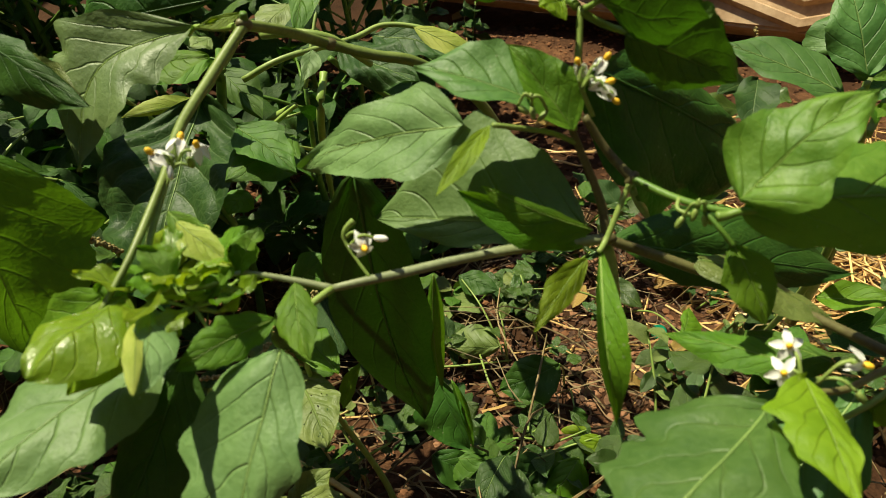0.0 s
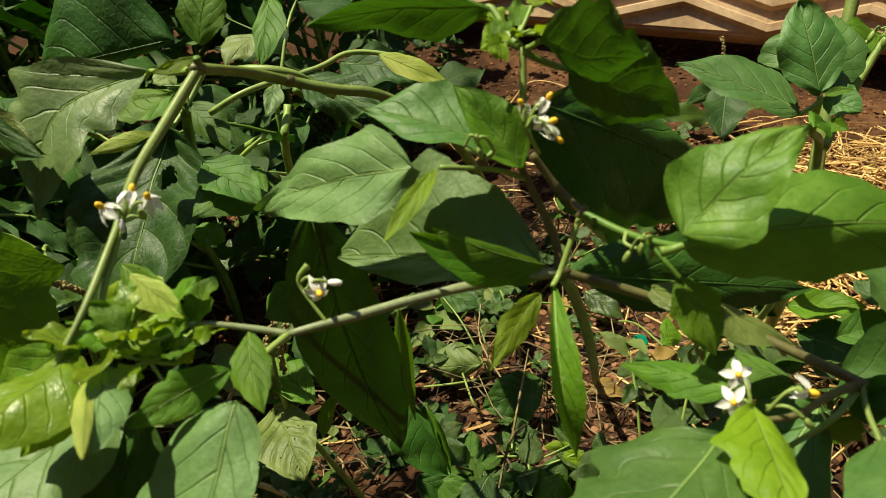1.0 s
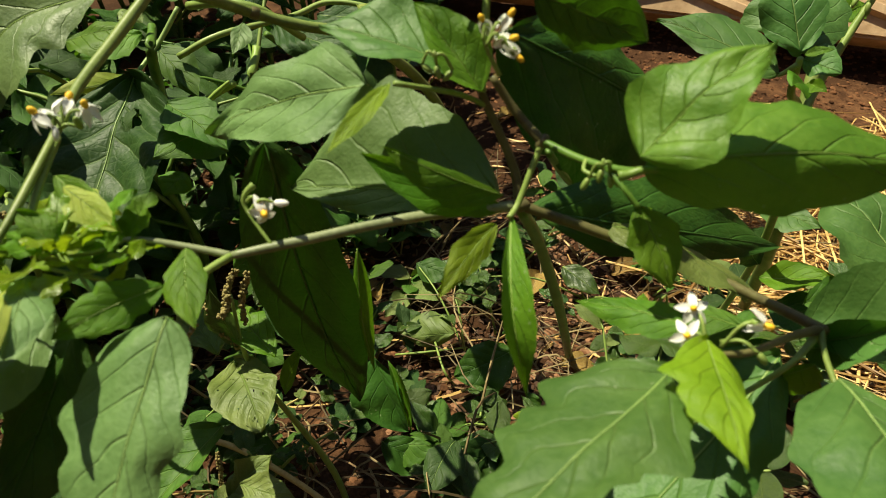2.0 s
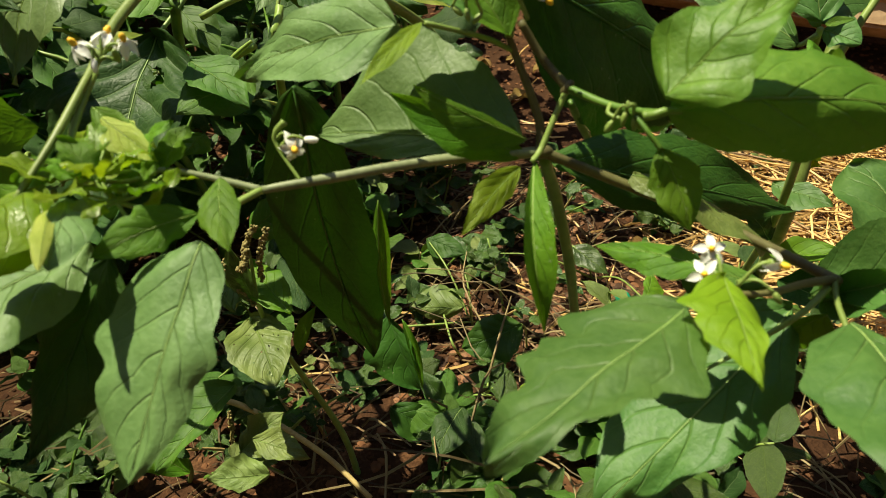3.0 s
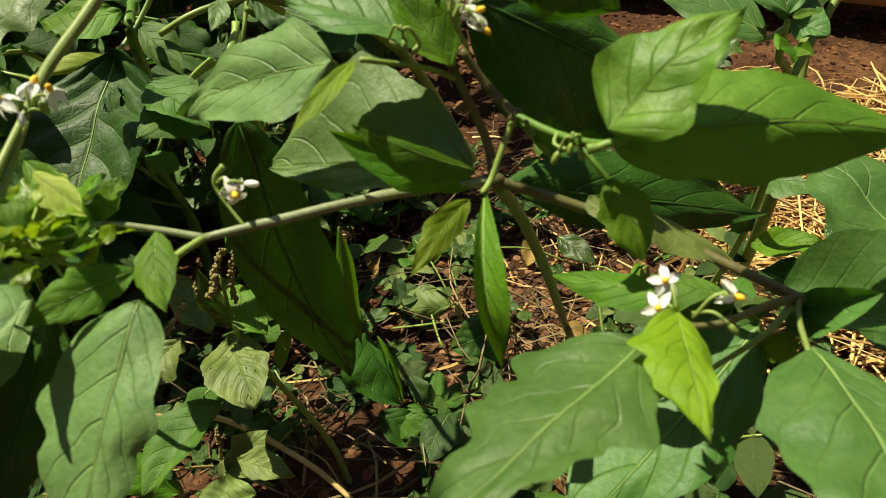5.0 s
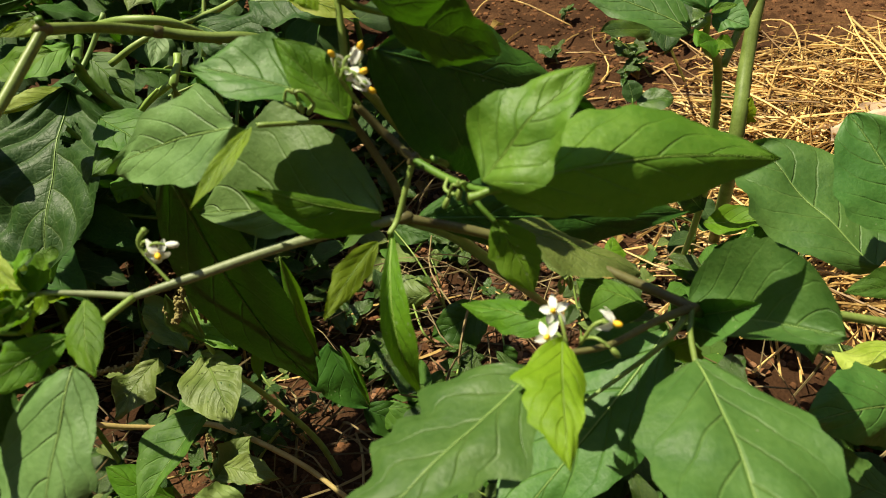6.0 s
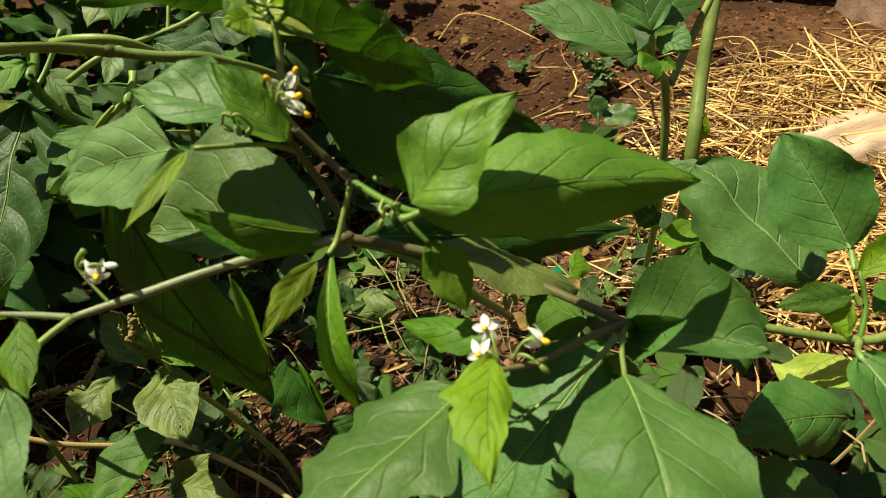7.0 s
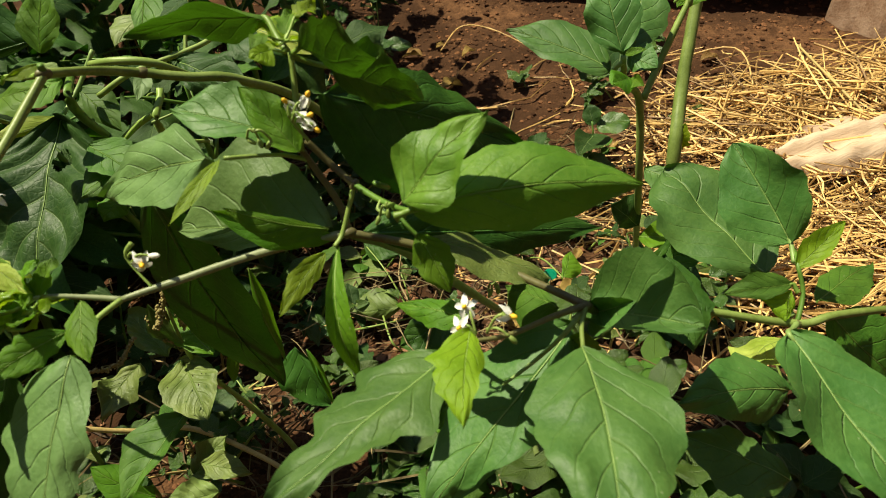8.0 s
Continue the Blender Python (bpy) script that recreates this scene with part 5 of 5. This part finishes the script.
single_weed((0.031, 0.402, 0.020), ((DUSTY, (0.005, 0.387, 0.070), (-0.031, 0.382, 0.070), (-0.014, 0.395, 0.075), (-0.011, 0.380, 0.060), {"holes": 14, "fine": 1.6}), (WEED, (0.031, 0.382, 0.070), (0.011, 0.380, 0.065), (0.020, 0.389, 0.070), (0.020, 0.376, 0.060), {}), (WEED, (0.036, 0.374, 0.060), (0.014, 0.361, 0.050), (0.016, 0.374, 0.060), (0.038, 0.363, 0.050), {"holes": 6, "fine": 1.4}), (DUSTY, (0.002, 0.388, 0.060), (-0.008, 0.372, 0.050), (-0.009, 0.385, 0.055), (0.002, 0.376, 0.055), {})), "low weed with speckled insect-eaten leaves")
single_weed((0.017, 0.318, 0.050), ((DEEP, (-0.018, 0.324, 0.100), (0.030, 0.315, 0.080), (0.009, 0.329, 0.100), (-0.002, 0.308, 0.080), {}), (OLD, (0.076, 0.330, 0.090), (0.027, 0.291, 0.080), (0.041, 0.323, 0.100), (0.058, 0.303, 0.070), {}), (FRESH, (0.100, 0.326, 0.100), (0.068, 0.293, 0.080), (0.073, 0.314, 0.090), (0.113, 0.315, 0.080), {}), (YOUNG, (0.120, 0.348, 0.100), (0.110, 0.335, 0.090), (0.099, 0.343, 0.095), (0.120, 0.342, 0.090), {}), (FRESH, (0.084, 0.331, 0.100), (0.078, 0.314, 0.090), (0.075, 0.326, 0.095), (0.089, 0.322, 0.090), {}), (YOUNG, (0.111, 0.361, 0.090), (0.090, 0.363, 0.085), (0.099, 0.367, 0.090), (0.101, 0.361, 0.080), {})), "low broad weed with dark and fresh leaves")
single_weed((0.191, 0.588, 0.020), ((WEED, (0.163, 0.604, 0.050), (0.203, 0.567, 0.040), (0.190, 0.600, 0.050), (0.172, 0.576, 0.040), {}), (DUSTY, (0.066, 0.584, 0.050), (0.047, 0.614, 0.050), (0.046, 0.590, 0.050), (0.067, 0.611, 0.050), {}), (FRESH, (0.221, 0.485, 0.080), (0.236, 0.526, 0.080), (0.222, 0.509, 0.080), (0.247, 0.512, 0.070), {})), "sparse weed with small pale leaves")

# upright and leaning stems, with leaves, seen under the arching branch
side = thing("leaning_nightshade", (-0.271, 0.944, -0.000), "nightshade plant with cut stem and mixed leaves", "plant")
stem(side, ((-0.192, 0.755, 0.030), (-0.080, 0.372, 0.362), (-0.072, 0.369, 0.407)), (0.0027, 0.0025, 0.0023), RIB_FRESH)
stem(side, ((-0.406, 0.904, 0.030), (-0.160, 0.419, 0.365), (-0.154, 0.421, 0.400)), (0.0036, 0.0034, 0.0026), STEM)
stem(side, ((-0.145, 0.425, 0.338), (-0.127, 0.423, 0.351), (-0.109, 0.420, 0.362)), (0.0024, 0.0024, 0.0022), RIB_FRESH, "branch")
leaf(side, DUSTY, (-0.150, 0.406, 0.413), (-0.160, 0.393, 0.413), (-0.159, 0.407, 0.415), (-0.151, 0.391, 0.410), 0.05, 0.02)
stem(side, ((-0.142, 0.420, 0.380), (-0.115, 0.430, 0.391), (-0.074, 0.459, 0.393), (-0.052, 0.476, 0.397), (-0.019, 0.475, 0.393), (0.017, 0.465, 0.377)), (0.0022, 0.0021, 0.002, 0.0018, 0.0016), STEM_LIGHT, "branch")
stem(side, ((-0.076, 0.402, 0.402), (-0.064, 0.415, 0.384), (-0.042, 0.426, 0.363)), (0.002, 0.0019, 0.0018), STEM, "branch")
leaf(side, FRESH, (-0.160, 0.418, 0.396), (-0.196, 0.398, 0.389), (-0.182, 0.417, 0.397), (-0.172, 0.396, 0.385), 0.05, 0.04, rib=RIB_FRESH)
leaf(side, MATURE, (-0.120, 0.394, 0.329), (-0.165, 0.389, 0.360), (-0.143, 0.372, 0.335), (-0.139, 0.401, 0.356), 0.05, 0.03)
leaf(side, MATURE, (-0.118, 0.406, 0.344), (-0.142, 0.355, 0.346), (-0.146, 0.388, 0.356), (-0.125, 0.362, 0.337), 0.05, 0.03)
leaf(side, OLD, (-0.068, 0.510, 0.377), (0.003, 0.482, 0.368), (-0.042, 0.516, 0.383), (-0.044, 0.476, 0.364), 0.05, 0.03, quilt=2.0)
leaf(side, YELLOWED, (-0.031, 0.471, 0.397), (0.021, 0.454, 0.379), (-0.003, 0.470, 0.393), (-0.011, 0.456, 0.384), 0.03, 0.03)
leaf(side, FRESH, (-0.105, 0.490, 0.436), (-0.107, 0.439, 0.403), (-0.114, 0.465, 0.421), (-0.092, 0.463, 0.417), 0.04, 0.04)
leaf(side, DUSTY, (-0.134, 0.522, 0.398), (-0.150, 0.487, 0.387), (-0.157, 0.519, 0.396), (-0.130, 0.503, 0.390), 0.04, 0.02)
leaf(side, PALE, (-0.076, 0.366, 0.421), (-0.078, 0.346, 0.411), (-0.081, 0.358, 0.418), (-0.070, 0.356, 0.415), 0.04, 0.02)
leaf(side, YELLOWED, (-0.179, 0.427, 0.361), (-0.224, 0.400, 0.362), (-0.205, 0.419, 0.368), (-0.205, 0.412, 0.359), 0.05, 0.02)
leaf(side, MATURE, (-0.162, 0.433, 0.383), (-0.128, 0.404, 0.359), (-0.154, 0.415, 0.367), (-0.135, 0.429, 0.376), 0.05, 0.03)
leaf(side, MATURE, (-0.124, 0.373, 0.236), (-0.095, 0.382, 0.261), (-0.115, 0.389, 0.256), (-0.092, 0.369, 0.245), 0.05, 0.03)
leaf(side, FRESH, (-0.146, 0.391, 0.310), (-0.156, 0.372, 0.303), (-0.162, 0.389, 0.309), (-0.139, 0.374, 0.305), 0.05, 0.03)

stem(side, ((-0.097, 0.351, 0.435), (-0.077, 0.343, 0.439), (-0.058, 0.346, 0.434), (-0.043, 0.363, 0.414)), (0.0022, 0.0024, 0.0024, 0.002), STEM_LIGHT, "branch")
stem(side, ((-0.115, 0.373, 0.367), (-0.102, 0.371, 0.378), (-0.093, 0.371, 0.385)), (0.0012, 0.0016, 0.0010), RIB_FRESH, "branch")
leaf(side, OLD, (-0.071, 0.408, 0.405), (-0.016, 0.370, 0.399), (-0.050, 0.416, 0.412), (-0.041, 0.370, 0.394), 0.05, 0.03, quilt=2.5, fine=1.3)
leaf(side, MATURE, (-0.098, 0.373, 0.364), (-0.124, 0.319, 0.364), (-0.124, 0.356, 0.369), (-0.098, 0.329, 0.356), 0.05, 0.03)
leaf(side, MATURE, (-0.126, 0.356, 0.378), (-0.084, 0.325, 0.366), (-0.106, 0.360, 0.380), (-0.111, 0.326, 0.371), 0.05, 0.03)
leaf(side, FRESH, (-0.172, 0.355, 0.414), (-0.130, 0.353, 0.423), (-0.153, 0.362, 0.421), (-0.143, 0.339, 0.414), 0.05, 0.04, rib=RIB_FRESH)

# ---- small things on the soil ----
def dry_leaf(at, size, turn, seed):
    ob = new("dry_leaf", blade_mesh(DRY, 0.3, 0.05, seed, 2.0, 0.12, 0.25))
    ob.matrix_basis = Matrix.Translation((at[0], at[1], ground_height(at[0], at[1]) + 0.006)) @ pose(0, 0, 0, 0, 8, turn) @ Matrix.Scale(size, 4)
    tagged(ob, "curled dry brown leaf fallen on soil", "leaf", "dry leaves")


drop = random.Random(17)
for k in range(40):
    dry_leaf((drop.uniform(-0.35, 0.6), drop.uniform(0.28, 1.25)), drop.uniform(0.02, 0.05), drop.uniform(0, 360), 900 + k)


def bottle_cap(at):
    bm = bmesh.new()
    bmesh.ops.create_cone(bm, cap_ends=True, segments=28, radius1=0.0085, radius2=0.008, depth=0.0065)
    bmesh.ops.bevel(bm, geom=[e for e in bm.edges if e.calc_face_angle(0) > 1.0 and all(v.co.z > 0 for v in e.verts)], offset=0.0009, segments=2, affect="EDGES")
    me = bpy.data.meshes.new("bottle_cap")
    bm.to_mesh(me)
    bm.free()
    me.materials.append(PLASTIC)
    ob = new("bottle_cap", me)
    ob.matrix_basis = Matrix.Translation(at) @ pose(0, 0, 0, 38, 12, 0)
    tagged(ob, "small green plastic cap lying in litter", "cap")


bottle_cap((0.217, 0.539, 0.030))


def stalk(points, radius, material, label):
    ob = stem(None, points, (radius, radius, 0.8 * radius), material, "dry_stalk", 6, 6)
    tagged(ob, label, "stalk", "dry stalks")


stalk(((0.739, 1.039, 0.040), (0.725, 0.862, 0.050), (0.746, 0.769, 0.030)), 0.0021, STEM_BROWN, "single long dry stalk lying over straw")
stalk(((0.110, 1.225, 0.005), (0.156, 1.295, 0.020), (0.217, 1.247, 0.030), (0.303, 1.168, 0.010)), 0.0016, STRAW, "bent dry stalk lying on bare soil")
stalk(((0.489, 1.064, 0.010), (0.613, 1.013, 0.060), (0.617, 0.900, 0.020)), 0.0016, STRAW, "bent dry stalk lying on bare soil")
for pts in (((-0.022, 0.461, 0.050), (0.013, 0.457, 0.060), (0.051, 0.482, 0.040)), ((0.018, 0.470, 0.060), (0.029, 0.431, 0.060), (0.041, 0.437, 0.030)), ((0.038, 0.376, 0.050), (0.060, 0.364, 0.070), (0.091, 0.375, 0.050)), ((0.059, 0.372, 0.060), (0.072, 0.368, 0.080), (0.092, 0.406, 0.050)), ((0.048, 0.363, 0.060), (0.065, 0.357, 0.060), (0.078, 0.356, 0.050))):
    stalk(pts, 0.0012, STEM_LIGHT, "thin pale green stalk lying among weeds")
pair = thing("round_leaved_weed", (0.334, 0.842, 0.000), "grey-green weed with round leaves on soil", "weed")
stem(pair, ((0.329, 0.822, 0.000), (0.319, 0.776, 0.062), (0.317, 0.785, 0.086)), (0.002, 0.0016, 0.0012), STEM, "stem", 4, 6)
leaf(pair, OLD, (0.317, 0.771, 0.071), (0.282, 0.703, 0.087), (0.283, 0.747, 0.090), (0.330, 0.731, 0.086), 0.05, 0.02, full=0.6, fine=0.6)
leaf(pair, OLD, (0.321, 0.789, 0.076), (0.315, 0.810, 0.099), (0.305, 0.799, 0.088), (0.332, 0.792, 0.094), 0.05, 0.02, full=0.6, fine=0.6)
leaf(pair, WEED, (0.325, 0.787, 0.074), (0.372, 0.782, 0.082), (0.355, 0.800, 0.087), (0.347, 0.761, 0.074), 0.05, 0.02, full=0.6, fine=0.6)
tuft = thing("spotted_weed", (0.443, 0.975, 0.000), "weed with pale-spotted veined leaves on soil", "weed")
stem(tuft, ((0.451, 0.956, 0.000), (0.345, 0.761, 0.176), (0.329, 0.772, 0.224)), (0.0022, 0.0018, 0.0012), STEM_LIGHT, "stem", 4, 6)
leaf(tuft, OLD, (0.345, 0.774, 0.226), (0.321, 0.700, 0.197), (0.306, 0.738, 0.215), (0.359, 0.732, 0.219), 0.05, 0.03, full=0.7, quilt=2.0, fine=0.7)
leaf(tuft, OLD, (0.338, 0.782, 0.219), (0.290, 0.742, 0.221), (0.314, 0.776, 0.230), (0.310, 0.752, 0.215), 0.05, 0.03, full=0.7, quilt=2.0, fine=0.7)
leaf(tuft, WEED, (0.331, 0.769, 0.187), (0.258, 0.751, 0.203), (0.299, 0.779, 0.203), (0.285, 0.743, 0.191), 0.05, 0.03, full=0.7, quilt=2.0, fine=0.7)
leaf(tuft, WEED, (0.356, 0.787, 0.209), (0.386, 0.759, 0.202), (0.377, 0.790, 0.210), (0.365, 0.756, 0.200), 0.05, 0.03, full=0.7, quilt=2.0, fine=0.7)
seed_spike(tuft, ((0.348, 0.799, 0.241), (0.343, 0.799, 0.259), (0.342, 0.812, 0.275)), 0.0028, 7)
orange = new("orange_leaf", blade_mesh(DRY, 0.34, 0.03, 77, 1.0, 0.1, 0.1))
orange.matrix_basis = Matrix.Translation((-0.074, 1.627, 0.012)) @ pose(0, 0, 0, 0, 6, -60) @ Matrix.Scale(0.05, 4)
tagged(orange, "fallen orange-brown leaf lying on soil", "leaf")
